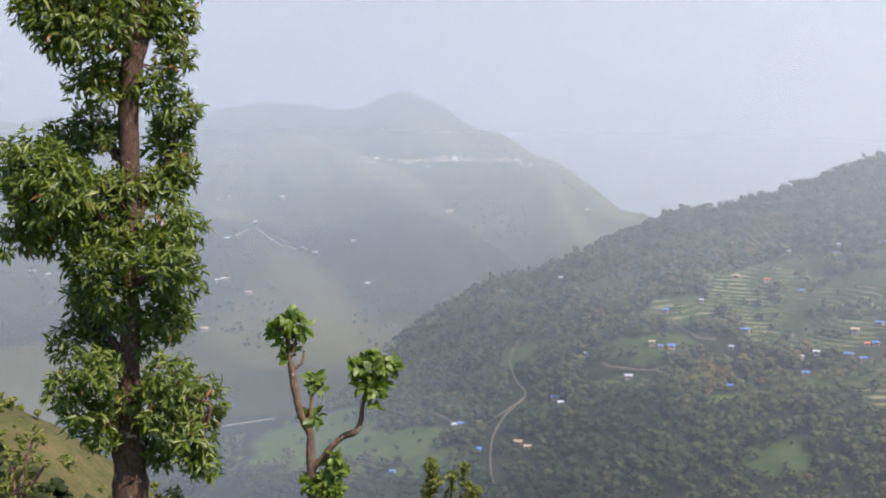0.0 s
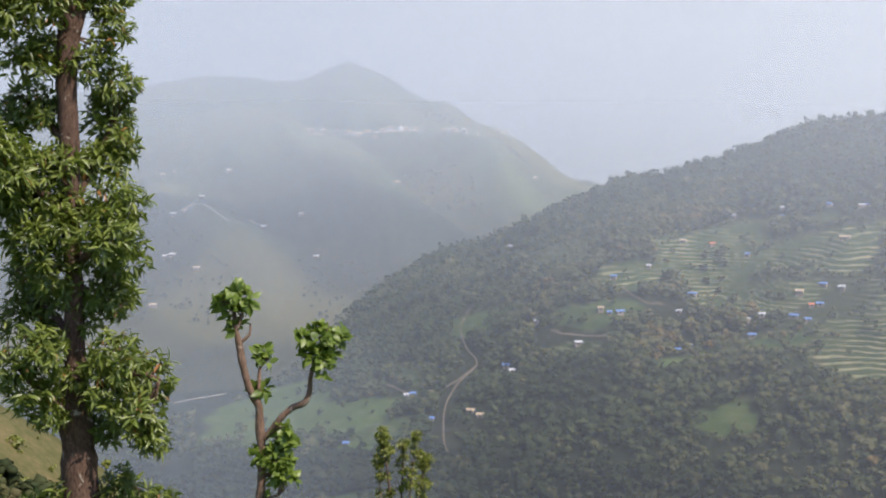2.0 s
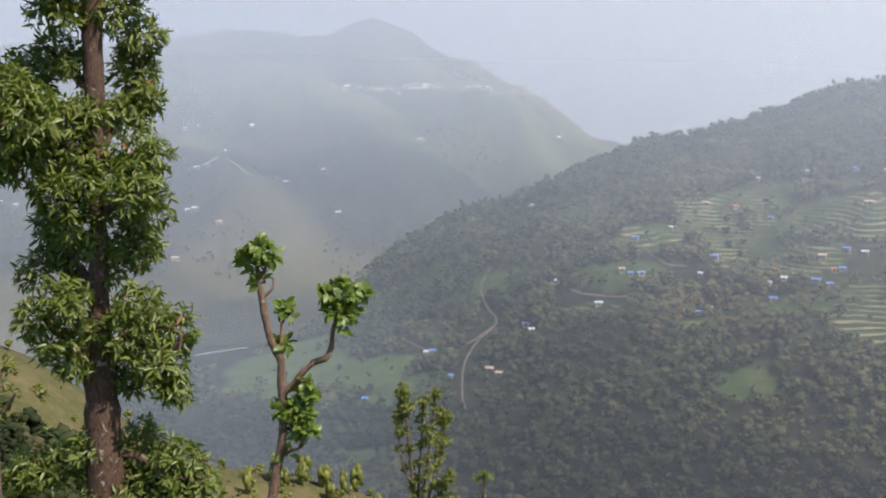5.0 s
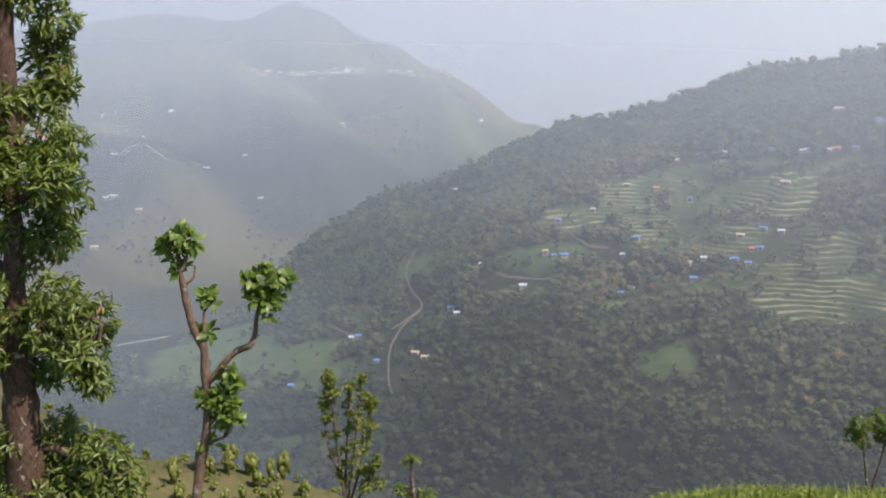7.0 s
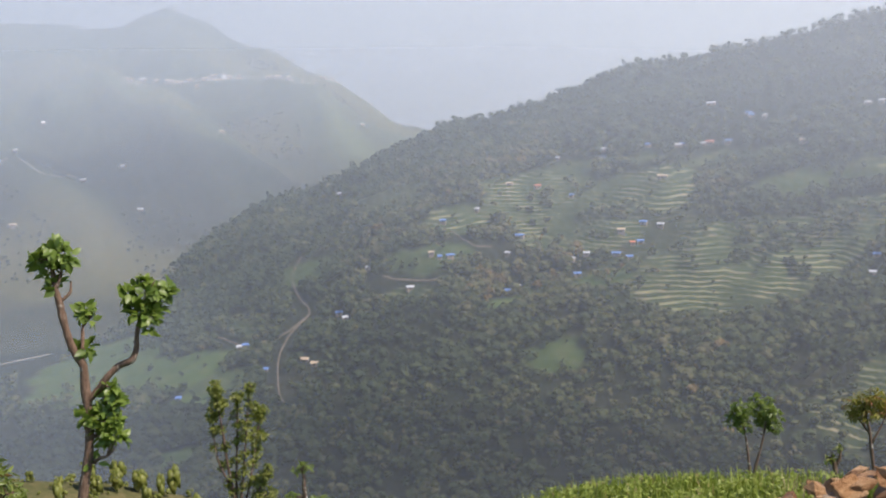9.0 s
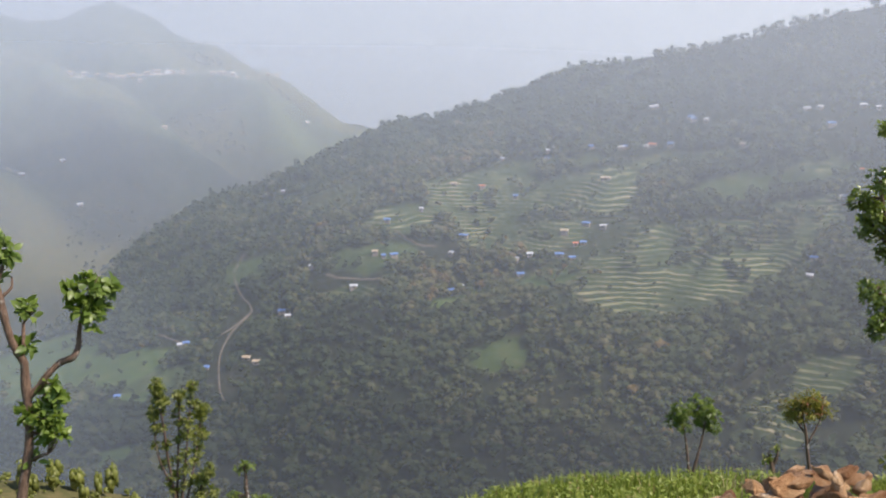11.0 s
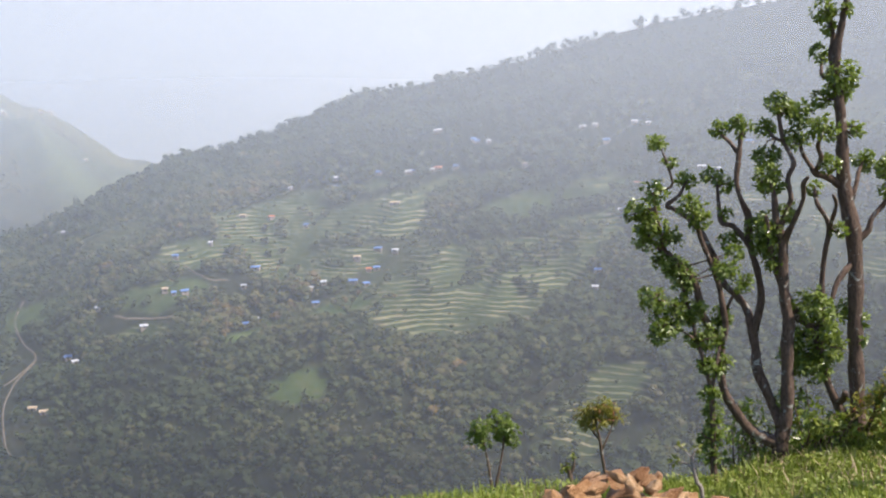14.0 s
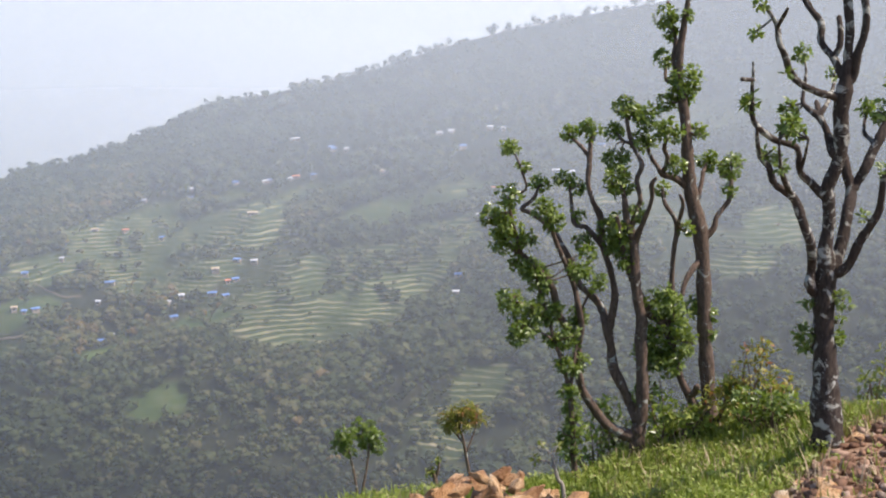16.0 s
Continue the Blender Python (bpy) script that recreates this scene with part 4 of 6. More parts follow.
leafy_tree = Tree("tree", BARK["mottled"], -15.11, 10.00, -1.26)
leafy_tree.limb("trunk", 0.00, (-0.01, -1.07, 0.191), (-0.02, -0.58, 0.172), (-0.02, 0.00, 0.153), (-0.03, 0.39, 0.134), (-0.02, 0.77, 0.100), (-0.01, 1.14, 0.081), (0.01, 1.52, 0.077), (0.01, 1.90, 0.077), (0.01, 2.27, 0.077), (0.03, 2.73, 0.081), (0.03, 3.19, 0.081), (0.06, 3.55, 0.096), (0.12, 3.82, 0.091), (0.17, 4.10, 0.081), (0.21, 4.46, 0.072), (0.25, 4.99, 0.057))
leafy_tree.limb("limb", -0.40, (0.02, 2.08, 0.048), (-0.11, 2.27, 0.038), (-0.33, 2.46, 0.029), (-0.56, 2.64, 0.019), (-0.71, 2.73, 0.014))
leafy_tree.limb("limb", 0.50, (0.03, 2.73, 0.038), (-0.10, 2.87, 0.029), (-0.25, 3.05, 0.019), (-0.36, 3.12, 0.014))
leafy_tree.limb("limb", -0.60, (0.08, 3.60, 0.057), (-0.01, 3.82, 0.043), (-0.21, 3.95, 0.029), (-0.46, 3.99, 0.014))
leafy_tree.limb("limb", 0.40, (0.12, 3.78, 0.057), (0.26, 3.96, 0.043), (0.37, 4.19, 0.029))
leafy_tree.limb("limb", -0.50, (0.01, 1.71, 0.043), (0.15, 1.89, 0.029), (0.33, 2.07, 0.019))
leafy_tree.limb("limb", 0.40, (0.02, 2.18, 0.033), (0.20, 2.54, 0.024), (0.39, 2.91, 0.014))
leafy_tree.limb("limb", 0.50, (-0.01, 1.15, 0.038), (-0.18, 1.34, 0.029), (-0.35, 1.54, 0.019))
leafy_tree.limb("limb", -0.50, (-0.02, 0.58, 0.048), (0.17, 0.76, 0.033), (0.45, 0.88, 0.024), (0.63, 0.83, 0.014))
leafy_tree.limb("limb", -0.30, (-0.03, 0.38, 0.038), (-0.20, 0.68, 0.029), (-0.41, 0.93, 0.019))
leafy_tree.limb("limb", -0.50, (-0.02, -0.24, 0.057), (0.24, -0.26, 0.043), (0.52, -0.39, 0.029), (0.73, -0.45, 0.014))
leafy_tree.limb("limb", 0.30, (-0.02, -0.39, 0.048), (-0.27, -0.37, 0.038), (-0.58, -0.43, 0.019))
leafy_tree.clumps((-0.71, 2.78, 0.28), (-0.59, 2.60, 0.34), (-0.49, 2.90, 0.26), (-0.73, 2.28, 0.22), (-0.47, 2.28, 0.30), (-0.33, 2.50, 0.28), (-0.23, 3.09, 0.20), (-0.26, 3.41, 0.18), (-0.13, 3.50, 0.18), (-0.43, 3.81, 0.25))
leafy_tree.clumps((-0.16, 3.91, 0.28), (-0.55, 3.94, 0.23), (0.10, 4.03, 0.28), (0.37, 3.97, 0.21), (0.41, 3.69, 0.16), (0.31, 3.50, 0.10), (0.40, 3.24, 0.21), (0.35, 2.96, 0.22), (0.44, 2.73, 0.15), (0.30, 2.58, 0.20))
leafy_tree.clumps((0.38, 2.26, 0.22), (0.28, 2.03, 0.24), (0.43, 1.84, 0.16), (0.19, 1.80, 0.20), (-0.30, 1.95, 0.22), (-0.12, 2.09, 0.20), (-0.35, 1.63, 0.20), (-0.22, 1.44, 0.20), (0.24, 1.47, 0.22), (0.38, 1.51, 0.15))
leafy_tree.clumps((-0.45, 1.30, 0.18), (-0.28, 1.11, 0.22), (-0.50, 0.98, 0.16), (-0.37, 0.79, 0.17), (-0.23, 0.59, 0.17), (0.31, 1.00, 0.23), (0.55, 0.82, 0.22), (0.45, 0.55, 0.23), (0.22, 0.75, 0.20), (0.25, 0.41, 0.20))
leafy_tree.clumps((0.53, 0.35, 0.15), (-0.68, 3.98, 0.11), (0.38, 4.37, 0.32), (-0.07, 4.36, 0.34), (-0.37, 4.26, 0.29), (-0.84, 2.60, 0.15), (-0.92, 2.15, 0.08), (0.11, 2.27, 0.11), (-0.08, 2.59, 0.15))
leafy_tree.clumps((-0.04, 2.59, 0.15), (0.06, 2.13, 0.13), (-0.15, 1.71, 0.16), (0.06, 1.28, 0.11), (-0.08, 0.86, 0.14), (-0.19, 1.15, 0.15), (0.12, 2.59, 0.14), (-0.08, 2.96, 0.14), (0.13, 3.37, 0.14), (-0.11, 2.27, 0.16))
leafy_tree.clumps((-0.02, 1.52, 0.11), (0.10, 0.95, 0.10))
leafy_tree.clumps((-0.58, -0.42, 0.20), (-0.40, -0.38, 0.20), (-0.72, -0.44, 0.16))
leafy_tree.clumps((0.28, -0.21, 0.23), (0.57, -0.34, 0.25), (0.70, -0.53, 0.22), (0.35, -0.59, 0.29), (0.51, -0.68, 0.26), (-0.09, -0.45, 0.17), (-0.16, -0.20, 0.17), (0.03, -0.74, 0.29), (0.62, -0.80, 0.23))
leafy_tree.clumps((-0.45, 4.75, 0.36), (0.05, 4.85, 0.38), (0.50, 4.75, 0.36), (0.85, 4.55, 0.30), (0.30, 5.20, 0.36), (-0.20, 5.25, 0.34), (0.75, 5.05, 0.30))
leafy_tree.grow(LEAF["long"], 0.1, 0.25, 8.5, 0.42, "tall trunk clothed in dense drooping long leaves", fine=True)

slim_tree = Tree("tree", BARK["grey"], 0.09, 14.00, -3.87)
slim_tree.limb("trunk", 0.00, (-0.00, -0.44, 0.033), (-0.01, 0.00, 0.026), (-0.04, 0.37, 0.018), (-0.09, 0.73, 0.015), (-0.13, 1.17, 0.015), (-0.17, 1.52, 0.011), (-0.18, 1.74, 0.007))
slim_tree.limb("limb", 0.20, (-0.01, 0.00, 0.018), (0.00, 0.44, 0.015), (0.03, 0.87, 0.011), (0.06, 1.30, 0.011), (0.07, 1.55, 0.007))
slim_tree.limb("limb", -0.20, (0.01, -0.00, 0.018), (0.07, 0.44, 0.015), (0.12, 0.87, 0.011), (0.17, 1.30, 0.011), (0.22, 1.73, 0.007))
slim_tree.limb("limb", 0.30, (0.02, -0.00, 0.018), (0.14, 0.36, 0.015), (0.24, 0.79, 0.011), (0.31, 1.15, 0.011), (0.37, 1.36, 0.007))
slim_tree.limb("limb", -0.30, (0.04, -0.04, 0.018), (0.19, 0.21, 0.011), (0.30, 0.50, 0.011), (0.38, 0.72, 0.007))
slim_tree.limb("limb", 0.10, (-0.04, 0.37, 0.015), (-0.21, 0.81, 0.011), (-0.24, 1.24, 0.007), (-0.25, 1.46, 0.007))
slim_tree.clumps((-0.18, 1.65, 0.09), (-0.15, 1.49, 0.11), (-0.24, 1.31, 0.08), (-0.22, 1.13, 0.06), (0.07, 1.52, 0.08), (0.14, 1.23, 0.08), (0.22, 1.67, 0.06), (0.26, 1.44, 0.07), (0.29, 1.22, 0.08), (0.36, 1.28, 0.07))
slim_tree.clumps((0.33, 1.01, 0.08), (0.26, 0.79, 0.08), (0.28, 0.50, 0.11), (0.39, 0.34, 0.09), (0.23, 0.32, 0.09), (0.08, 1.02, 0.07), (0.01, 1.30, 0.05), (-0.10, 0.95, 0.05), (0.21, 1.01, 0.06), (0.13, 0.72, 0.05))
slim_tree.clumps((0.37, 0.64, 0.07))
for shoot in slim_tree.spine[::2]:
    if shoot[2] - slim_tree.lift > 0.3:
        slim_tree.clumps((shoot[0], shoot[2] - slim_tree.lift, 0.055))
slim_tree.grow(LEAF["yellow"], 0.042, 0.5, 4.5, 0.1, "slim many-stemmed tree with sparse yellow-green leaves")

knob_tree = Tree("tree", BARK["grey"], 3.59, 14.00, -3.82)
knob_tree.limb("trunk", 0.00, (0.02, -0.30, 0.040), (-0.01, 0.00, 0.033), (-0.04, 0.26, 0.027), (-0.04, 0.44, 0.020), (-0.05, 0.55, 0.013))
knob_tree.clumps((-0.05, 0.57, 0.07), (-0.11, 0.54, 0.05), (0.03, 0.54, 0.05), (-0.19, 0.16, 0.09), (-0.09, 0.08, 0.08), (0.18, 0.07, 0.09), (0.07, 0.09, 0.07))
knob_tree.grow(LEAF["glossy"], 0.06, 0.45, 4.0, 0.2, "small lopped tree with a knob of leaves")

round_tree = Tree("tree", BARK["grey"], 25.68, 17.00, -4.44)
round_tree.limb("trunk", 0.00, (-0.03, -0.40, 0.028), (-0.02, -0.00, 0.023), (-0.07, 0.48, 0.017), (-0.12, 0.75, 0.011))
round_tree.limb("limb", 0.20, (0.04, -0.40, 0.028), (0.05, 0.00, 0.023), (0.16, 0.51, 0.017), (0.21, 0.88, 0.011))
round_tree.clumps((-0.14, 0.96, 0.15), (-0.24, 0.77, 0.11), (-0.11, 0.70, 0.11), (0.21, 0.98, 0.15), (0.31, 0.69, 0.11), (0.17, 0.75, 0.11), (0.05, 1.07, 0.10), (0.10, 0.86, 0.10), (-0.25, 0.92, 0.08), (0.36, 0.84, 0.08))
round_tree.grow(LEAF["fresh"], 0.075, 0.42, 5.0, 0.2, "small two-stemmed tree with a round dark crown")

weeping_tree = Tree("tree", BARK["grey"], 31.37, 16.00, -3.95)
weeping_tree.limb("trunk", 0.00, (0.03, -0.41, 0.029), (-0.01, 0.00, 0.023), (-0.06, 0.40, 0.023), (-0.09, 0.63, 0.017), (-0.14, 0.81, 0.011))
weeping_tree.limb("limb", 0.15, (-0.05, 0.42, 0.017), (0.07, 0.67, 0.011), (0.12, 0.82, 0.011))
weeping_tree.limb("limb", 0.10, (-0.08, 0.55, 0.017), (-0.22, 0.72, 0.011))
weeping_tree.clumps((-0.29, 0.90, 0.11), (-0.17, 1.01, 0.12), (-0.04, 1.05, 0.13), (0.11, 0.94, 0.11), (-0.10, 0.86, 0.12), (-0.23, 0.80, 0.10), (0.16, 0.83, 0.07), (0.04, 0.85, 0.10))
weeping_tree.grow(LEAF["russet"], 0.10, 0.14, 9.0, 0.75, "small tree with a drooping yellow and russet crown")

stump_tree = Tree("tree", BARK["grey"], 29.66, 12.00, -2.62)
stump_tree.limb("trunk", 0.00, (0.00, -0.19, 0.029), (-0.01, 0.00, 0.029), (-0.02, 0.12, 0.023), (-0.05, 0.21, 0.017))
stump_tree.limb("limb", 0.05, (-0.02, 0.09, 0.017), (0.02, 0.19, 0.017), (0.03, 0.28, 0.011))
stump_tree.clumps((-0.06, 0.22, 0.05), (0.03, 0.30, 0.04), (-0.10, 0.18, 0.03))
stump_tree.grow(LEAF["yellow"], 0.06, 0.4, 3.0, 0.1, "lopped stump with a few new leaves")

shrub = Tree("shrub", BARK["brown"], -19.99, 9.00, -0.90)
shrub.limb("trunk", 0.00, (-0.02, -0.47, 0.026), (-0.02, -0.08, 0.022), (-0.03, 0.08, 0.017), (0.01, 0.25, 0.013), (0.05, 0.39, 0.009), (0.08, 0.47, 0.009))
shrub.limb("limb", 0.20, (-0.02, -0.08, 0.017), (-0.08, 0.09, 0.013), (-0.09, 0.22, 0.009))
shrub.limb("limb", -0.20, (-0.02, 0.00, 0.017), (0.08, 0.16, 0.013), (0.14, 0.28, 0.009))
shrub.limb("limb", 0.20, (-0.03, 0.04, 0.013), (-0.14, 0.01, 0.013), (-0.25, 0.07, 0.009))
shrub.clumps((0.05, 0.39, 0.05), (-0.00, 0.31, 0.06), (-0.07, 0.19, 0.06), (0.06, 0.27, 0.05), (-0.06, 0.09, 0.07), (-0.14, 0.05, 0.06), (0.02, 0.12, 0.05), (0.12, 0.26, 0.04), (-0.21, 0.10, 0.06), (0.08, 0.46, 0.03))
shrub.grow(LEAF["yellow"], 0.075, 0.28, 3.0, 0.3, "straggling yellowish shrub with thin brown stems")

dead_shrub = Tree("shrub", BARK["pale"], 35.83, 6.90, -0.80)
dead_shrub.limb("trunk", 0.00, (0.03, -0.07, 0.013), (0.00, 0.02, 0.013), (-0.02, 0.10, 0.010), (-0.03, 0.17, 0.007), (0.00, 0.23, 0.003))
dead_shrub.limb("limb", 0.10, (-0.02, 0.10, 0.010), (-0.07, 0.13, 0.007), (-0.14, 0.12, 0.003))
dead_shrub.limb("limb", 0.10, (-0.02, 0.16, 0.007), (-0.07, 0.21, 0.003), (-0.10, 0.24, 0.003))
dead_shrub.clumps((-0.10, 0.21, 0.02), (-0.14, 0.13, 0.02), (0.00, 0.23, 0.01))
dead_shrub.grow(LEAF["yellow"], 0.04, 0.4, 2.0, 0.0, "pale dead shrub with a few leaves beside the stones")

# ---- the stone heap and the rubble beside it ----
def rock_mesh(seed, size, detail=True):
    """An angular quarried stone: a hull of scattered points with chipped, uneven faces."""
    rng = np.random.default_rng(seed)
    bm = bmesh.new()
    for k in range(13 if detail else 9):
        p = rng.normal(size=3)
        p /= (np.abs(p) ** 5).sum() ** (1 / 5)
        bm.verts.new(Vector(p * np.array(size) * 0.52 * rng.uniform(0.74, 1.05)))
    res = bmesh.ops.convex_hull(bm, input=bm.verts)
    bmesh.ops.delete(bm, geom=[e for e in res["geom_interior"] if isinstance(e, bmesh.types.BMVert)], context="VERTS")
    if detail:
        bmesh.ops.bevel(bm, geom=list(bm.edges), offset=0.035 * min(size), segments=1, affect="EDGES", clamp_overlap=True)
        bmesh.ops.triangulate(bm, faces=bm.faces)
        bmesh.ops.subdivide_edges(bm, edges=[e for e in bm.edges if e.calc_length() > 0.2 * max(size)], cuts=1, use_grid_fill=False)
        bmesh.ops.triangulate(bm, faces=bm.faces)
        for v in bm.verts:
            v.co += Vector(noise.noise_vector(v.co * 9 + Vector((seed, 0, 0)))) * 0.09 * min(size) + Vector(noise.noise_vector(v.co * 26)) * 0.02 * min(size)
    me = bpy.data.meshes.new("stone")
    bm.to_mesh(me)
    bm.free()
    me.materials.append(MAT["rock"])
    return me


rock_kinds = [rock_mesh(40 + i, s) for i, s in enumerate(((0.34, 0.24, 0.17), (0.26, 0.20, 0.16), (0.40, 0.24, 0.13), (0.22, 0.19, 0.20), (0.30, 0.22, 0.24), (0.20, 0.15, 0.12), (0.36, 0.27, 0.20), (0.28, 0.26, 0.14), (0.18, 0.16, 0.13), (0.32, 0.18, 0.16), (0.25, 0.22, 0.19), (0.42, 0.22, 0.16)))]
HEAP_AZ, HEAP_R = 32.3, 6.05
hx0, hy0 = place(HEAP_AZ, HEAP_R)
rng = np.random.default_rng(5)


def heap_height(u, w):
    """The heap's top above the ground, u across and w away from the eye."""
    ridge = 0.47 * np.exp(-((u + 0.02) / 0.34) ** 2) + 0.29 * np.exp(-((u - 0.42) / 0.34) ** 2) + 0.20 * np.exp(-((u + 0.46) / 0.30) ** 2) + 0.08
    return 0.89 * ridge * np.clip(1 - (w / 0.85) ** 2, 0, 1) * np.clip(1.35 - (abs(u) / 0.85) ** 4, 0, 1)


ca, sa = cos(radians(HEAP_AZ)), sin(radians(HEAP_AZ))
spots = []
for w in np.arange(0.6, -0.95, -0.17):
    for u in np.arange(-0.85, 0.86, 0.165):
        spots.append((u + rng.uniform(-0.06, 0.06), w + rng.uniform(-0.06, 0.06)))
for k, (u, w) in enumerate(spots):
    h = float(heap_height(u, w))
    if h < 0.02 and abs(u) > 0.8:
        continue
    x, y = hx0 + u * ca + w * sa, hy0 - u * sa + w * ca
    g = float(ground_z(x, y))
    layers = max(1, int(h / 0.13))
    for j in range(layers):
        z = g + 0.03 + (h - 0.06) * (j + 1) / layers if layers > 1 else g + max(0.05, h * 0.6)
        ob = new("stone", rock_kinds[int(rng.integers(len(rock_kinds)))])
        s = rng.uniform(0.40, 0.74)
        ob.matrix_world = pose(x + rng.uniform(-0.04, 0.04), y + rng.uniform(-0.04, 0.04), z, rng.uniform(-32, 32), rng.uniform(-32, 32), rng.uniform(0, 360)) @ Matrix.Scale(s, 4)
        tagged(ob, "ochre quarried stone lying in a rough heap", "stone", "stones in the heap")

# rubble: small broken stones spread over the bank
small = []
for i in range(10):
    me = rock_mesh(80 + i, (1.0, 0.7, 0.45), False)
    co = np.zeros(len(me.vertices) * 3)
    me.vertices.foreach_get("co", co)
    tri = np.array([p.vertices[:3] for p in me.polygons])
    small.append((co.reshape(-1, 3), tri))
    bpy.data.meshes.remove(me)
rng = np.random.default_rng(8)
all_co, all_f, base = [], [], 0
for k in range(5200):
    az = 43.5 + 18 * rng.random()
    r = 4.4 + 4.6 * rng.random()
    if r > 7.9 or az < 44.2 + (r - 6) * 3.3 + rng.normal() * 0.7:
        continue
    x, y = place(az, r)
    co, tri = small[k % len(small)]
    size = 0.03 + 0.11 * rng.random() ** 3
    m = np.array(Euler(rng.uniform(-0.6, 0.6, 3) * np.array([1, 1, 5])).to_matrix())
    co = co @ m.T * size + np.array([x, y, float(ground_z(x, y)) + size * 0.12])
    all_co.append(co)
    all_f.append(tri + base)
    base += len(co)


def rubble_material():
    m, nt, out = nodes_of("rubble")
    isl = node(nt, "ShaderNodeNewGeometry").outputs["Random Per Island"]
    col = ramp(nt, isl, [(0.0, (0.12, 0.065, 0.04)), (0.35, (0.22, 0.125, 0.075)), (0.7, (0.32, 0.205, 0.135)), (1.0, (0.42, 0.33, 0.26))])
    fine = noise_fac(nt, 30.0, 5, 0.7, position(nt))
    col = mix(nt, calc(nt, "MULTIPLY", fine, 0.5), col, (0.20, 0.11, 0.07))
    finish(nt, out, col, 0.9, bump(nt, fine, 0.8, 0.02), specular=0.2)
    return m


tagged(array_part("rubble", np.vstack(all_co), np.vstack(all_f), rubble_material()), "reddish broken stones spread over the roadside bank", "rubble", kind="stuff")
for k in range(26):
    az = 44.5 + 9 * rng.random()
    r = 5.2 + 2.7 * rng.random()
    if az < 44.8 + (r - 6) * 3.3:
        continue
    x, y = place(az, r)
    ob = new("stone", rock_kinds[k % len(rock_kinds)])
    ob.matrix_world = pose(x, y, float(ground_z(x, y)) + 0.02, rng.uniform(-25, 25), rng.uniform(-25, 25), rng.uniform(0, 360)) @ Matrix.Scale(rng.uniform(0.45, 0.8), 4)
    tagged(ob, "reddish broken stone lying on the rubble bank", "stone", "larger stones on the bank")

# ---- woods on the far slope ----
def forest_material():
    m, nt, out = nodes_of("far_woodland_leaf")
    tone = attr(nt, "tone")
    isl = node(nt, "ShaderNodeNewGeometry").outputs["Random Per Island"]
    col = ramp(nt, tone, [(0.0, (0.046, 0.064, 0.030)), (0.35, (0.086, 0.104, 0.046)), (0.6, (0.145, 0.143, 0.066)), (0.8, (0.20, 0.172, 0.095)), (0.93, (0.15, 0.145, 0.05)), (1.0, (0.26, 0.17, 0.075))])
    col = mix(nt, calc(nt, "MULTIPLY", isl, 0.35), col, (0.10, 0.11, 0.05))
    col = mix(nt, 1.0, col, ramp(nt, noise_fac(nt, 0.9, 4, 0.7, position(nt)), [(0.3, (0.66, 0.70, 0.64)), (0.7, (1.15, 1.2, 1.1))]), "MULTIPLY")
    b = finish(nt, out, col, 0.8, specular=0.15)
    tr = node(nt, "ShaderNodeBsdfTranslucent", {"Color": col})
    ms = node(nt, "ShaderNodeMixShader", {0: 0.5, 1: b.outputs[0], 2: tr.outputs[0]})
    nt.links.new(ms.outputs[0], out.inputs[0])
    return m


def wood_template(seed, n, tall=1.0):
    """One far tree, a unit high: many small leafy patches round an uneven crown, on a thin trunk."""
    rng = np.random.default_rng(seed)
    lumps = rng.normal(size=(5, 3)) * np.array([0.17, 0.17, 0.14]) + np.array([0, 0, 0.62])
    pick = lumps[rng.integers(0, 5, n)]
    d = rng.normal(size=(n, 3))
    d /= np.linalg.norm(d, axis=1)[:, None]
    c = pick + d * np.array([0.20, 0.20, 0.20 * tall]) * rng.random((n, 1)) ** 0.15
    nrm = d + np.array([0, 0, 0.45]) + 0.22 * rng.normal(size=(n, 3))
    nrm /= np.linalg.norm(nrm, axis=1)[:, None]
    s = np.cross(nrm, rng.normal(size=(n, 3)))
    s /= np.linalg.norm(s, axis=1)[:, None]
    u = np.cross(nrm, s)
    a = (0.10 + 0.08 * rng.random((n, 1))) * (34 / n) ** 0.35
    quad = np.stack([c + s * a, c + u * a * 0.8, c - s * a, c - u * a * 0.8], 1)
    quad[:, 0] -= nrm * a * 0.35
    quad[:, 2] -= nrm * a * 0.35
    co = quad.reshape(-1, 3)
    f = np.array([(0, 1, 2), (0, 2, 3)])[None] + (np.arange(n) * 4)[:, None, None]
    trunk = np.array([(0.025, 0, -0.08), (-0.012, 0.02, -0.08), (-0.012, -0.02, -0.08), (0, 0, 0.6)])
    b = len(co)
    return np.vstack([co, trunk]), np.vstack([f.reshape(-1, 3), [(b, b + 1, b + 3), (b + 1, b + 2, b + 3), (b + 2, b, b + 3)]])


GOLD = (1 + 5 ** 0.5) / 2
ICO = np.array([(-1, GOLD, 0), (1, GOLD, 0), (-1, -GOLD, 0), (1, -GOLD, 0), (0, -1, GOLD), (0, 1, GOLD), (0, -1, -GOLD), (0, 1, -GOLD), (GOLD, 0, -1), (GOLD, 0, 1), (-GOLD, 0, -1), (-GOLD, 0, 1)]) / (1 + GOLD ** 2) ** 0.5
ICO_TRIS = np.array([(0, 11, 5), (0, 5, 1), (0, 1, 7), (0, 7, 10), (0, 10, 11), (1, 5, 9), (5, 11, 4), (11, 10, 2), (10, 7, 6), (7, 1, 8), (3, 9, 4), (3, 4, 2), (3, 2, 6), (3, 6, 8), (3, 8, 9), (4, 9, 5), (2, 4, 11), (6, 2, 10), (8, 6, 7), (9, 8, 1)])


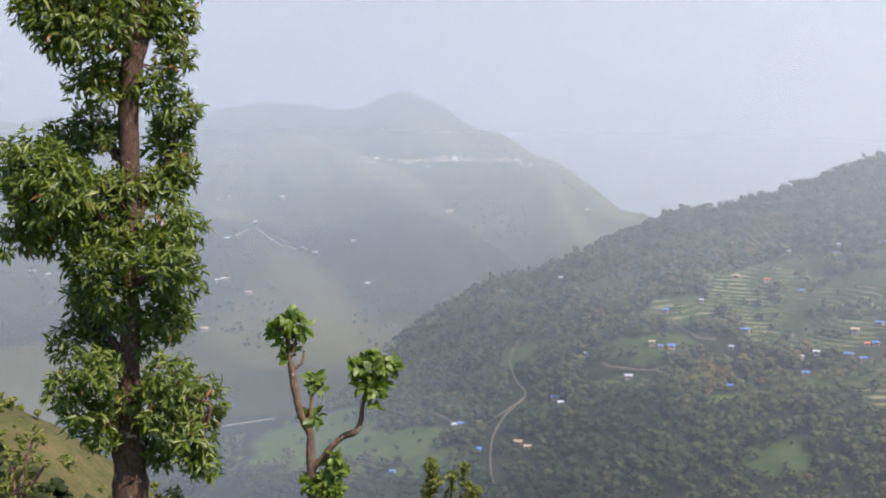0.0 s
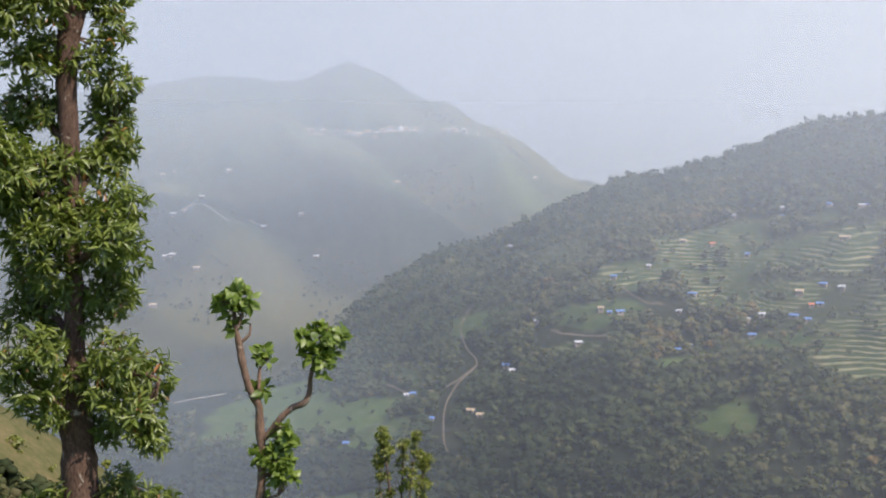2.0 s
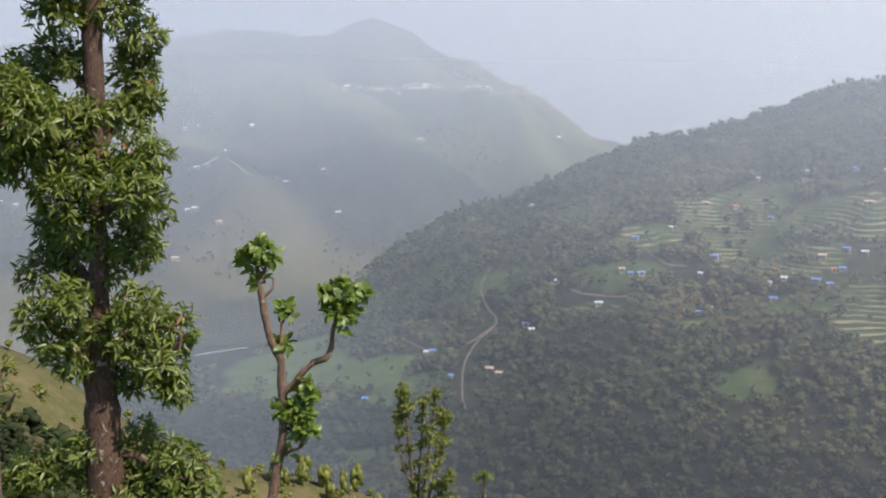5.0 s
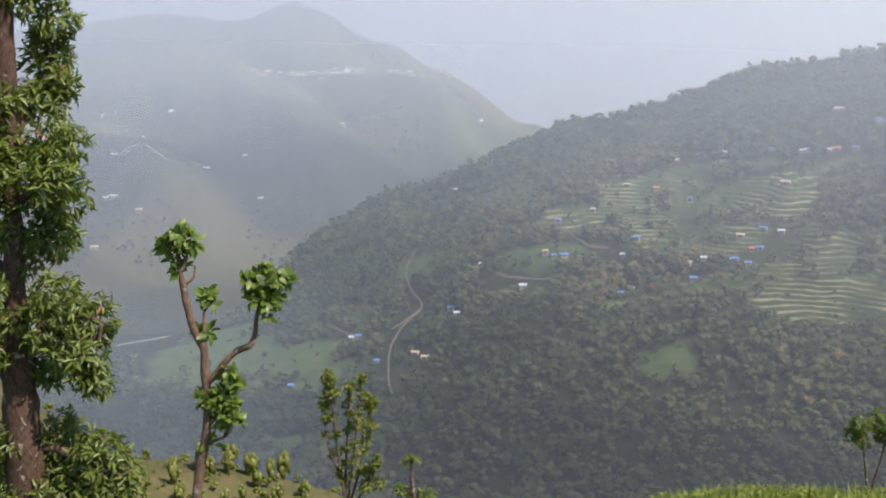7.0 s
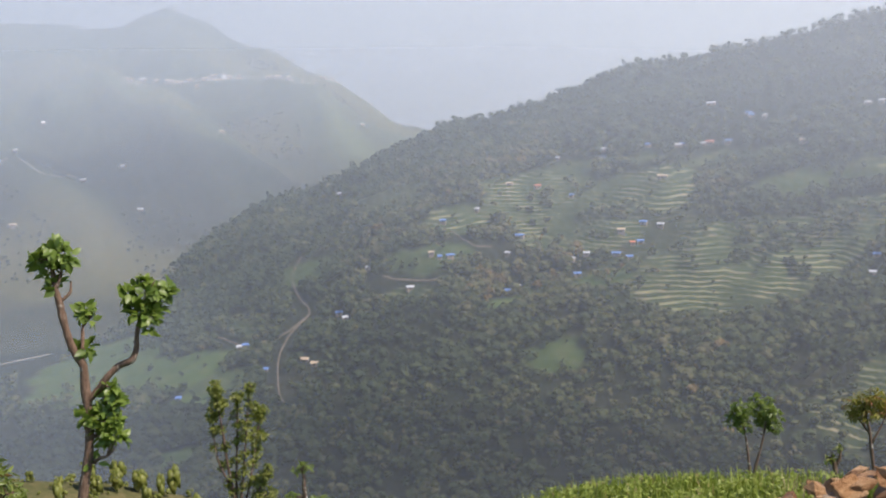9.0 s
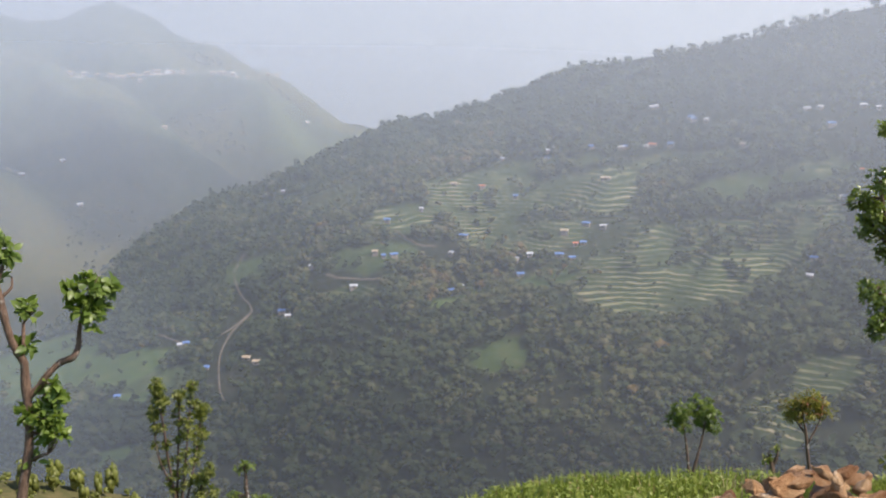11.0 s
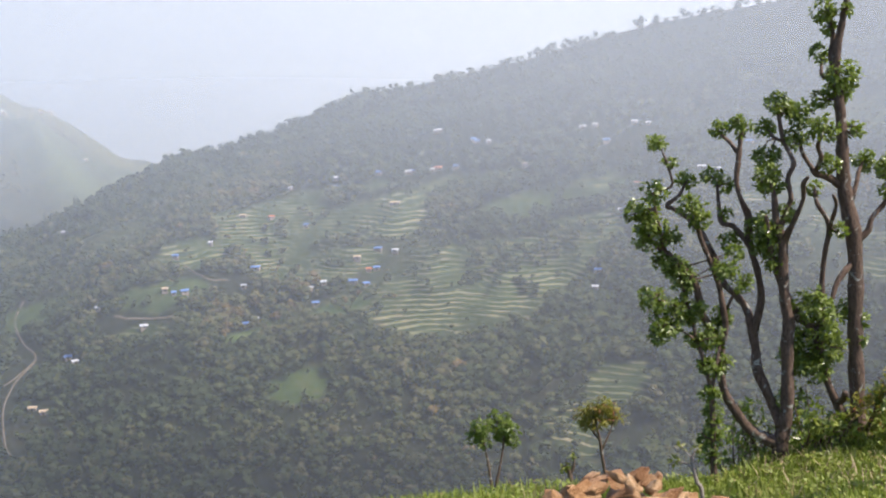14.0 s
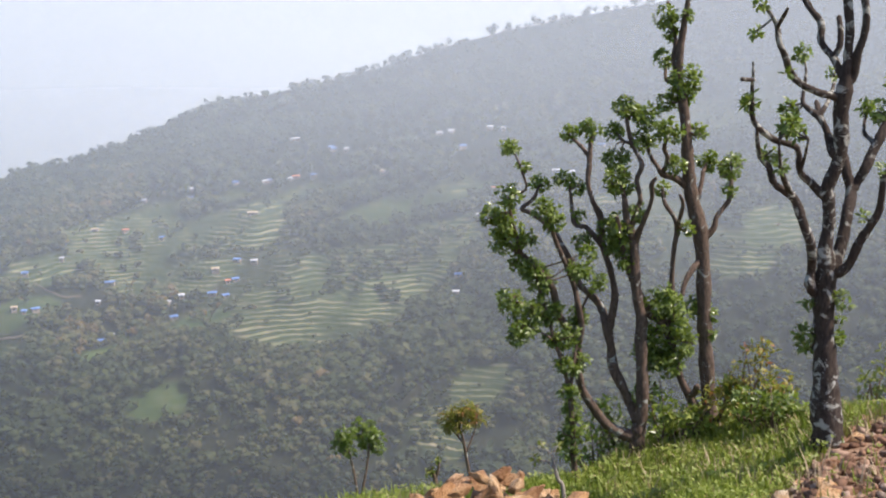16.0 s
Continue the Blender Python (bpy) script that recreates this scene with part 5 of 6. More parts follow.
def clump_template(seed, lumps, patches, tall=1.0):
    """One far tree, a unit high: leafy lumps heaped into an uneven crown, with loose leafy patches round them."""
    rng = np.random.default_rng(seed)
    co, f, base = [], [], 0
    for k in range(lumps):
        a = k * 2.4 + rng.random()
        c = np.array([0.19 * np.cos(a), 0.19 * np.sin(a), 0.42 + 0.36 * k / lumps + 0.08 * rng.random()]) * (1 if k else 0.7)
        turn = np.array(Euler(rng.uniform(0, 6, 3)).to_matrix())
        p = ICO @ turn.T * (0.19 + 0.08 * rng.random()) * rng.uniform(0.72, 1.22, (12, 1)) * np.array([1, 1, 0.9 * tall]) + c
        co.append(p)
        f.append(ICO_TRIS + base)
        base += 12
    pc, pf = wood_template(seed + 50, patches, tall)
    co.append(pc)
    f.append(pf + base)
    return np.vstack(co), np.vstack(f)


def wood(name, xs, ys, heights, tones, patches, seed, label, tall=1.0, sink=0.0, lumps=0, leaf=None):
    kinds = [clump_template(seed + i, lumps, patches, tall) if lumps else wood_template(seed + i, patches, tall) for i in range(9)]
    rng = np.random.default_rng(seed)
    zs = ground_z(xs, ys)
    cos_, fs, ts, base = [], [], [], 0
    which = rng.integers(0, 9, len(xs))
    for k in range(9):
        m = which == k
        n = int(m.sum())
        if not n:
            continue
        co, f = kinds[k]
        th = rng.random(n) * 2 * pi
        h = heights[m]
        wd = h * rng.uniform(0.8, 1.25, n) / tall
        X = (co[None, :, 0] * np.cos(th)[:, None] - co[None, :, 1] * np.sin(th)[:, None]) * wd[:, None] + xs[m][:, None]
        Y = (co[None, :, 0] * np.sin(th)[:, None] + co[None, :, 1] * np.cos(th)[:, None]) * wd[:, None] + ys[m][:, None]
        Z = co[None, :, 2] * h[:, None] + zs[m][:, None] - sink
        cos_.append(np.stack([X, Y, Z], -1).reshape(-1, 3))
        fs.append((f[None] + (np.arange(n) * len(co))[:, None, None]).reshape(-1, 3) + base)
        ts.append(np.repeat(tones[m], len(co)))
        base += n * len(co)
    ob = array_part(name, np.vstack(cos_), np.vstack(fs), leaf or MAT["forest"], smooth_shade=lumps > 0)
    mask(ob, "tone", np.concatenate(ts))
    return tagged(ob, label, "woodland", kind="stuff")


# hill houses: bearing, dip, roof, width, turn
HOMES_LOW = (
    (13.86, -11.39, "blue", 8, -10), (14.29, -11.21, "white", 9, -6), (14.07, -11.11, "blue", 6, -19), (11.04, -9.61, "blue", 10, 21),
    (10.13, -9.54, "tan", 7, 0), (10.54, -9.67, "blue", 5, 5), (12.83, -8.37, "white", 12, -16), (14.49, -8.72, "blue", 12, -20),
    (13.88, -9.57, "white", 6, -21), (17.07, -9.95, "white", 5, -24), (17.72, -9.72, "white", 7, 0), (17.27, -10.62, "blue", 9, 10),
    (19.17, -9.67, "blue", 11, -7), (19.78, -9.78, "blue", 8, 23), (20.47, -8.12, "blue", 10, -22), (21.28, -8.3, "white", 8, -11),
)
HOMES_MIDDLE = (
    (20.32, -9.05, "blue", 8, 8), (19.94, -9.14, "red", 6, 9), (19.4, -8.49, "tan", 10, -2), (21.36, -5.96, "tan", 14, -8),
    (15.38, -6.36, "red", 8, 24), (14.03, -6.19, "tan", 9, -14), (17.03, -6.82, "blue", 6, -19), (10.75, -7.92, "blue", 8, -9),
    (12.43, -7.5, "white", 5, -12), (20.67, -4.45, "blue", 8, -24), (22.06, -4.48, "white", 10, 16), (22.31, -4.45, "blue", 7, -9),
    (23.55, -4.37, "red", 11, -8), (23.26, -4.43, "white", 6, -13), (24.41, -4.36, "blue", 8, -15), (25.31, -3.01, "blue", 8, -6),
)
HOMES_TOE = (
    (23.71, -2.52, "white", 6, -7), (24.88, -1.49, "white", 7, 15), (18.5, -5.06, "blue", 6, 21), (18.57, -4.66, "white", 5, -2),
    (16.38, -5.03, "white", 5, -20), (9.03, -11.21, "white", 9, 13), (5.49, -12.2, "blue", 8, -4), (5.76, -12.45, "white", 7, 17),
    (0.54, -13.57, "white", 5, -1), (0.85, -13.5, "blue", 7, 7), (1.72, -14.71, "blue", 8, -10), (3.7, -14.34, "tan", 9, -14),
    (4.18, -14.59, "tan", 8, -10), (1.55, -16.57, "blue", 9, 5), (-2.5, -15.77, "blue", 6, -8), (3.67, -8.93, "white", 4, -20),
)
HOMES_HIGH = (
    (2.39, -9.9, "white", 5, 10), (5.74, -6.42, "white", 6, -6), (7.03, -10.15, "white", 6, -25), (12.1, -2.99, "white", 11, -7),
    (12.69, -3.04, "tan", 14, 11), (8.46, -4.25, "white", 8, 20), (8.68, -4.88, "white", 6, -6), (31.65, -3.29, "blue", 11, 23),
    (30.55, -2.61, "white", 8, 7), (31.15, -2.56, "white", 7, -13), (33.01, -2.46, "white", 9, 1), (33.65, -2.58, "white", 6, 2),
    (25.43, -3.11, "blue", 8, 13), (26.04, -3.2, "white", 6, -7), (27.79, -4.36, "tan", 10, 2), (23.49, -2.54, "white", 6, 3),
)
HOMES_FAR = (
    (31.16, -9.52, "blue", 8, -15), (30.95, -10.35, "white", 10, -11), (32.36, -6.68, "white", 9, -6), (33.38, -5.59, "blue", 9, -9),
    (33.06, -5.41, "red", 7, -23), (34.13, -13.13, "tan", 8, -20), (38.33, -3.53, "blue", 10, -23), (36.12, -4.69, "white", 10, 4),
    (36.8, -4.8, "white", 10, 15),
)
HOMES = [(az, meet(az, el), roof, w, turn) for az, el, roof, w, turn in HOMES_LOW + HOMES_MIDDLE + HOMES_TOE + HOMES_HIGH + HOMES_FAR]

# earth trails on the slope: points by bearing and dip, width, label
TRAILS = (
    (((3.75, -9.34), (3.27, -10.29), (3.54, -11.25), (4.03, -12.08), (3.07, -13.02), (2.44, -14.10), (2.36, -15.73), (2.68, -16.49)), 3.0, "brown earth trail winding down the slope"),
    (((-1.11, -12.71), (-0.06, -13.09), (1.18, -13.59), (2.73, -13.02), (4.03, -12.16)), 2.6, "brown earth trail crossing the slope"),
    (((7.72, -10.48), (8.89, -10.72), (10.14, -10.74), (11.38, -10.51)), 3.0, "brown earth trail crossing the slope"),
    (((11.08, -8.33), (12.18, -9.05), (13.14, -9.18)), 2.6, "brown earth trail crossing the slope"),
)
TRAIL_SPOTS = [(az, meet(az, el)) for points, _, _ in TRAILS for az, el in curve_through(points, 5)]

def clearing(xs, ys):
    """True where houses, trails and the open ground in front of them stay free of trees."""
    open_ground = np.zeros(len(xs), bool)
    for az, r, _, w, _ in HOMES:
        a = radians(az)
        away, side = xs * sin(a) + ys * cos(a) - r, xs * cos(a) - ys * sin(a)
        open_ground |= (np.abs(side) < 1.5 + 0.3 * w) & (away > -17) & (away < 5)
    for az, r in TRAIL_SPOTS:
        a = radians(az)
        away, side = xs * sin(a) + ys * cos(a) - r, xs * cos(a) - ys * sin(a)
        open_ground |= (np.abs(side) < 6) & (away > -13) & (away < 4)
    return open_ground


MAT["forest"] = forest_material()
rng = np.random.default_rng(31)
n = 45000
az = rng.uniform(-20, 56, n)
r = np.sqrt(rng.uniform(470 ** 2, 1125 ** 2, n))
x, y = r * np.sin(np.radians(az)), r * np.cos(np.radians(az))
rc, _ = crest_of(az)
z = ground_z(x, y, False)
wild = 1 - field_mask(x, y, z)
dense = smooth(0.32, 0.54, grain(x, y, 95, 66, 3))
hedge = smooth(0.56, 0.68, grain(x, y, 26, 67, 3))
keep = (r < rc + 6) & (rng.random(n) < np.maximum((0.52 + 0.45 * dense) * wild ** 1.5, 0.035 + 0.65 * hedge)) & ((az > -2) | (grain(x, y, 60, 61, 2) > 0.28)) & ~clearing(x, y) & ~((r > rc - 70) & (az > 20) & (rng.random(n) < 0.8))
x, y, r, az, dense = x[keep], y[keep], r[keep], az[keep], dense[keep]
# the term below 760 m paints the shaded look of the slope foot into the leaves
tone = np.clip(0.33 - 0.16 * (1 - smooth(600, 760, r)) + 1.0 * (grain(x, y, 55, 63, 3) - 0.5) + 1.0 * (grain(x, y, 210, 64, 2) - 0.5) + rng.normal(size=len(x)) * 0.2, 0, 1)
tall_as = (4.0 + 5.4 * rng.random(len(x)) ** 1.4) * (0.74 + 0.36 * dense) * (1 - 0.3 * field_mask(x, y, ground_z(x, y, False)))
tall_as = tall_as * (1 + 0.25 * (1 - smooth(600, 720, r)))
low = r < 760
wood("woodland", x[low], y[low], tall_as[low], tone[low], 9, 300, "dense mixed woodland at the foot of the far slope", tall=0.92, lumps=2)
wood("woodland", x[~low], y[~low], tall_as[~low], tone[~low], 5, 320, "mixed hill woodland of green and bare brown trees on the far slope", tall=0.92, lumps=2)
# taller trees along the skyline
az = np.concatenate([np.arange(-2, 56, 0.3) + rng.normal(size=len(np.arange(-2, 56, 0.3))) * 0.3, rng.uniform(12, 27, 60), rng.uniform(-2, 12, 40)])
rc, _ = crest_of(az)
r = rc - rng.uniform(-2, 8, len(az))
sparse = (az < 21) | (rng.random(len(az)) < 0.6)
az, r = az[sparse], r[sparse]
wood("skyline_trees", r * np.sin(np.radians(az)), r * np.cos(np.radians(az)), 3.2 + 8.0 * rng.random(len(az)) ** 2.6, np.clip(0.1 + 0.2 * rng.random(len(az)), 0, 1), 40, 350, "dark trees standing along the ridge line", tall=1.3)
# bushes on the grassy knoll
n = 330
az, r = rng.uniform(-24, 1, n), rng.uniform(88, 128, n)
wood("knoll_bushes", r * np.sin(np.radians(az)), r * np.cos(np.radians(az)), 0.35 + 1.3 * rng.random(n) ** 2.2, np.clip(0.78 + 0.2 * rng.normal(size=n), 0, 1), 40, 380, "low bushes dotted over a grassy knoll", sink=0.1, lumps=3, leaf=LEAF["yellow"])
az = rng.uniform(-9, -0.5, 26)
r = rng.uniform(108, 121, 26)
wood("knoll_trees", r * np.sin(np.radians(az)), r * np.cos(np.radians(az)), 1.4 + 1.6 * rng.random(26), np.clip(0.72 + 0.2 * rng.normal(size=26), 0, 1), 90, 385, "small upright trees along the crest of the knoll", tall=1.5, sink=0.1, lumps=5, leaf=LEAF["yellow"])
az, r = rng.uniform(-25, -12.5, 170), rng.uniform(82, 100, 170)
wood("knoll_wood", r * np.sin(np.radians(az)), r * np.cos(np.radians(az)), 1.5 + 2.0 * rng.random(170), np.clip(0.3 + 0.25 * rng.normal(size=170), 0, 1), 60, 387, "young wood on the near flank of the knoll", lumps=4)
# woods on the mountain beyond and in the valley
n = 13000
az, r = rng.uniform(-24, 10, n), np.sqrt(rng.uniform(1150 ** 2, 2750 ** 2, n))
x, y = r * np.sin(np.radians(az)), r * np.cos(np.radians(az))
keep = (grain(x, y, 240, 65, 3) > 0.42) & (folds(x, y, az, r) < 0.08) & (ridge_rise(az, r)[1] < 0.3)
wood("mountain_woods", x[keep], y[keep], 3.0 + 4 * rng.random(int(keep.sum())) ** 1.5, np.clip(0.42 + 0.2 * rng.normal(size=int(keep.sum())), 0, 1), 5, 390, "scattered woods on the mountain beyond the valley", tall=0.8, lumps=2)

# ---- hill houses ----
WALLS = plain_material("lime_and_mud_wall", (0.22, 0.17, 0.13), (0.36, 0.31, 0.26), 0.5)
DARK = plain_material("dark_opening", (0.03, 0.025, 0.02), (0.06, 0.05, 0.04), 2.0)
ROOFS = {
    "blue": plain_material("blue_sheet_roof", (0.09, 0.17, 0.40), (0.15, 0.26, 0.52), 0.8, 0.45),
    "white": plain_material("pale_tin_roof", (0.42, 0.44, 0.46), (0.60, 0.61, 0.62), 0.8, 0.5),
    "red": plain_material("red_tile_roof", (0.42, 0.12, 0.06), (0.58, 0.22, 0.12), 0.8, 0.7),
    "brown": plain_material("weathered_roof", (0.09, 0.06, 0.045), (0.20, 0.14, 0.10), 2.0, 0.9),
    "lime": plain_material("limewashed_roof", (0.64, 0.61, 0.56), (0.80, 0.78, 0.73), 0.8, 0.7),
    "tan": plain_material("thatch_roof", (0.36, 0.27, 0.17), (0.52, 0.42, 0.29), 0.8, 0.9),
}


def box(bm, x0, x1, y0, y1, z0, z1):
    v = [bm.verts.new(p) for p in ((x0, y0, z0), (x1, y0, z0), (x1, y1, z0), (x0, y1, z0), (x0, y0, z1), (x1, y0, z1), (x1, y1, z1), (x0, y1, z1))]
    for f in ((3, 2, 1, 0), (4, 5, 6, 7), (0, 1, 5, 4), (1, 2, 6, 5), (2, 3, 7, 6), (3, 0, 4, 7)):
        bm.faces.new([v[i] for i in f])


def house(az, r, roof, w=9.0, d=5.0, h=3.0, turn=0.0, label=""):
    x, y = place(az, r)
    root = new("house")
    root.matrix_world = pose(x, y, float(ground_z(x, y)), 0, 0, -az + turn)
    bm = bmesh.new()
    box(bm, -w / 2, w / 2, -d / 2, d / 2, -2.5, h)
    part("wall", bm, WALLS, root)
    bm = bmesh.new()
    rise, o, t = d * 0.22, 0.5, 0.12
    prof = [(-d / 2 - o, h - 0.25), (0, h + rise), (d / 2 + o, h - 0.25), (d / 2 + o, h - 0.25 + t), (0, h + rise + t), (-d / 2 - o, h - 0.25 + t)]
    ends = [[bm.verts.new((sx * (w / 2 + o), py, pz)) for py, pz in prof] for sx in (-1, 1)]
    for i in range(6):
        j = (i + 1) % 6
        bm.faces.new((ends[0][i], ends[0][j], ends[1][j], ends[1][i]))
    for e in ends:
        bm.faces.new((e[0], e[1], e[4], e[5]))
        bm.faces.new((e[1], e[2], e[3], e[4]))
    bmesh.ops.recalc_face_normals(bm, faces=bm.faces)
    part("roof", bm, ROOFS[roof], root, {"blue": "bright blue sheet roof", "white": "pale tin roof", "red": "red tiled roof", "tan": "tan thatched roof", "lime": "limewashed roof", "brown": "weathered brown roof"}[roof])
    bm = bmesh.new()
    box(bm, -0.5, 0.5, -d / 2 - 0.06, -d / 2 + 0.02, 0, 2.0)
    part("door", bm, DARK, root)
    for sx in (-0.3, 0.3):
        bm = bmesh.new()
        box(bm, sx * w - 0.45, sx * w + 0.45, -d / 2 - 0.06, -d / 2 + 0.02, 1.0, 2.0)
        part("window", bm, DARK, root)
    return tagged(root, label or {"blue": "small hill house roofed with bright blue sheet", "white": "small hill house with a pale tin roof", "red": "small hill house with a red tiled roof", "tan": "small mud-walled hill house with a thatched roof", "brown": ""}[roof], "house", "houses on the terraced slope")



for az, r, roof, w, turn in HOMES:
    house(az, r, roof, 0.46 * w, 3.0, 1.7, turn)


# ---- trails, the valley road and the village on the mountain ----
def trail(name, points, width, material, label, r0=480.0, r1=1200.0):
    """A strip of bare earth laid over the ground through points given by bearing and dip."""
    plan = np.array([place(az, meet(az, el, r0, r1)) for az, el in curve_through(points, 5)])
    run = curve_through(plan, 4)
    d = np.gradient(run, axis=0)
    d /= np.linalg.norm(d, axis=1)[:, None] + 1e-9
    s = np.stack([-d[:, 1], d[:, 0]], 1) * width / 2 * (1 + 0.3 * np.sin(np.arange(len(run)) * 1.7))[:, None]
    rows = []
    for k in (-1, -0.5, 0, 0.5, 1):
        q = run + s * k
        rows.append(np.column_stack([q, ground_z(q[:, 0], q[:, 1]) + (0.45 if abs(k) < 1 else -0.6)]))
    g = np.stack(rows, 0)
    return tagged(grid_object(name, g[..., 0], g[..., 1], g[..., 2], material), label, "trail", kind="structure")


EARTH = plain_material("trail_earth", (0.085, 0.068, 0.047), (0.14, 0.11, 0.076), 0.3, 0.95)
PALE = plain_material("pale_road_gravel", (0.20, 0.19, 0.17), (0.32, 0.30, 0.27), 0.1, 0.9)
SCAR = plain_material("fresh_road_cut", (0.27, 0.23, 0.18), (0.42, 0.37, 0.30), 0.05, 0.95)
for points, width, label in TRAILS:
    trail("trail", points, 0.5 * width, EARTH, label)
trail("trail", ((-10.78, -13.33), (-9.99, -13.22), (-9.06, -13.13), (-8.26, -13.04)), 1.5, PALE, "pale gravel road along the valley floor", 700.0, 1500.0)
trail("trail", ((-4.20, -0.79), (-1.75, -0.81), (0.44, -0.71), (3.17, -0.79), (5.88, -0.87)), 3.5, SCAR, "hill road cut across the mountain", 1250.0, 2790.0)

trail("trail", ((-10.33, -4.49), (-9.16, -3.94), (-7.90, -4.76), (-6.60, -5.01), (-5.29, -5.23)), 2.5, SCAR, "pale hill road crossing a spur of the mountain", 1250.0, 2790.0)
for az, el, roof, w in (
    (-3.79, -0.70, "tan", 14), (-3.17, -0.71, "lime", 16), (-2.57, -0.79, "tan", 12), (-1.97, -0.81, "tan", 18),
    (-1.53, -0.90, "tan", 20), (-1.07, -0.79, "tan", 18), (-0.71, -1.06, "tan", 10), (-0.38, -0.73, "tan", 14),
    (0.05, -0.65, "tan", 20), (0.77, -0.68, "tan", 14), (1.26, -0.68, "tan", 12), (2.62, -0.76, "tan", 14),
    (3.08, -0.76, "tan", 18), (3.58, -0.81, "lime", 10), (5.21, -0.84, "tan", 12), (5.61, -0.84, "tan", 14),
):
    house(az, meet(az, el, 1250.0, 2790.0), roof, w * 0.7, 6.0, 4.2, 0.0, "pale building of the mountain village strung along its road")
for az, el, roof, w in (
    (-6.19, -5.24, "lime", 14), (-3.69, -6.77, "lime", 12), (-10.38, -4.49, "lime", 14), (-9.85, -4.41, "tan", 12),
    (-9.04, -3.72, "lime", 10), (-10.52, -6.43, "lime", 16), (-10.87, -6.50, "lime", 10), (-4.36, -4.71, "lime", 10),
    (-2.83, 1.22, "lime", 12), (0.30, -3.25, "tan", 14), (-7.73, -2.51, "lime", 10), (-10.81, -2.63, "tan", 10),
    (-10.19, -2.52, "lime", 12), (-18.58, -6.01, "lime", 10), (-19.27, -5.83, "lime", 12), (-11.52, -8.76, "tan", 16),
    (-9.41, -7.12, "tan", 14), (6.99, -3.14, "lime", 10),
):
    house(az, meet(az, el, 1250.0, 2790.0), roof, w * 0.55, 5.0, 3.0, 0.0, "lone pale farmhouse high on the hazy mountain")


def stupa(az, r):
    x, y = place(az, r)
    root = new("stupa")
    root.matrix_world = pose(x, y, float(ground_z(x, y)), 0, 0, -az)
    prof = {"base": ((9, -4), (9, 3), (7.5, 3), (7.5, 5), (0.01, 5)), "dome": ((6, 5), (6.2, 7), (5.2, 9.5), (3, 11), (0.01, 11.4)), "spire": ((1.6, 11), (1.5, 12.6), (1.1, 13), (0.5, 16.5), (0.01, 18))}
    for name, rings_ in prof.items():
        g = np.array([[(q * 0.5 * cos(a), q * 0.5 * sin(a), h * 0.5) for a in np.arange(20) / 20 * 2 * pi] for q, h in rings_])
        ob = grid_object(name, g[..., 0], g[..., 1], g[..., 2], ROOFS["tan"] if name == "spire" else ROOFS["white"], closed=True)
        ob.parent = root
    return tagged(root, "whitewashed domed shrine with a golden spire in the village", "shrine")


stupa(0.52, meet(0.52, -0.62, 1250.0, 2790.0))

# ---- grass and weeds on the terrace ----
rng = np.random.default_rng(77)


def blades(name, az, r, height, material, label, width=0.0052, lean=0.5):
    n = len(az)
    x, y = r * np.sin(np.radians(az)), r * np.cos(np.radians(az))
    z = ground_z(x, y) - 0.01
    th = rng.random(n) * 2 * pi
    d = np.stack([np.cos(th), np.sin(th), np.zeros(n)], 1)
    s = np.stack([-np.sin(th), np.cos(th), np.zeros(n)], 1)
    b = np.stack([x, y, z], 1)
    h = height[:, None]
    k = (lean * rng.random(n))[:, None]
    up = np.array([0, 0, 1.0])
    w = width * (0.6 + 0.8 * rng.random((n, 1)))
    p = [b - s * w, b + s * w, b + up * h * 0.55 + d * h * k * 0.35 - s * w * 0.8, b + up * h * 0.55 + d * h * k * 0.35 + s * w * 0.8, b + up * h + d * h * k]
    co = np.stack(p, 1).reshape(-1, 3)
    f = np.array([(0, 1, 3), (0, 3, 2), (2, 3, 4)])[None] + (np.arange(n) * 5)[:, None, None]
    return tagged(array_part(name, co, f.reshape(-1, 3), material), label, "grass", kind="stuff")


n = 60000
az, u = rng.uniform(8, 56, n), rng.random(n)
r = along(LIP, az, 1) * (0.68 + 0.40 * u)
x, y = r * np.sin(np.radians(az)), r * np.cos(np.radians(az))
bare = smooth(-0.5, 0.8, az - 44.4 - (r - 6) * 3.3) * (r < 8.0)
keep = rng.random(n) > bare * 0.97
blades("grass", az[keep], r[keep], (0.035 + 0.10 * rng.random(int(keep.sum())) ** 2), LEAF["weed"], "short lush grass on the terrace edge")
n = 9000
az, u = rng.uniform(35, 56, n), rng.random(n)
r = along(LIP, az, 1) * (0.86 + 0.22 * u)
keep = ~((az > 44 + (r - 6) * 3.3) & (r < 8.0)) & (grain(r * np.sin(np.radians(az)), r * np.cos(np.radians(az)), 0.7, 91, 2) > 0.45)
az, r = az[keep], r[keep]
blades("tall_grass", az, r, 0.04 + 0.09 * rng.random(len(az)) ** 1.5, LEAF["weed"], "tall rough grass and dry stalks below the trees", 0.006, 0.9)
# a few dry stalks behind the stones
az, r = rng.uniform(27.4, 31.0, 46), rng.uniform(6.7, 7.2, 46)
DRY = plain_material("dry_straw", (0.30, 0.22, 0.13), (0.46, 0.37, 0.24), 20.0, 0.8)
blades("dry_stalks", az, r, 0.10 + 0.26 * rng.random(46) ** 2, DRY, "dry pale stalks standing behind the stones", 0.004, 0.35)
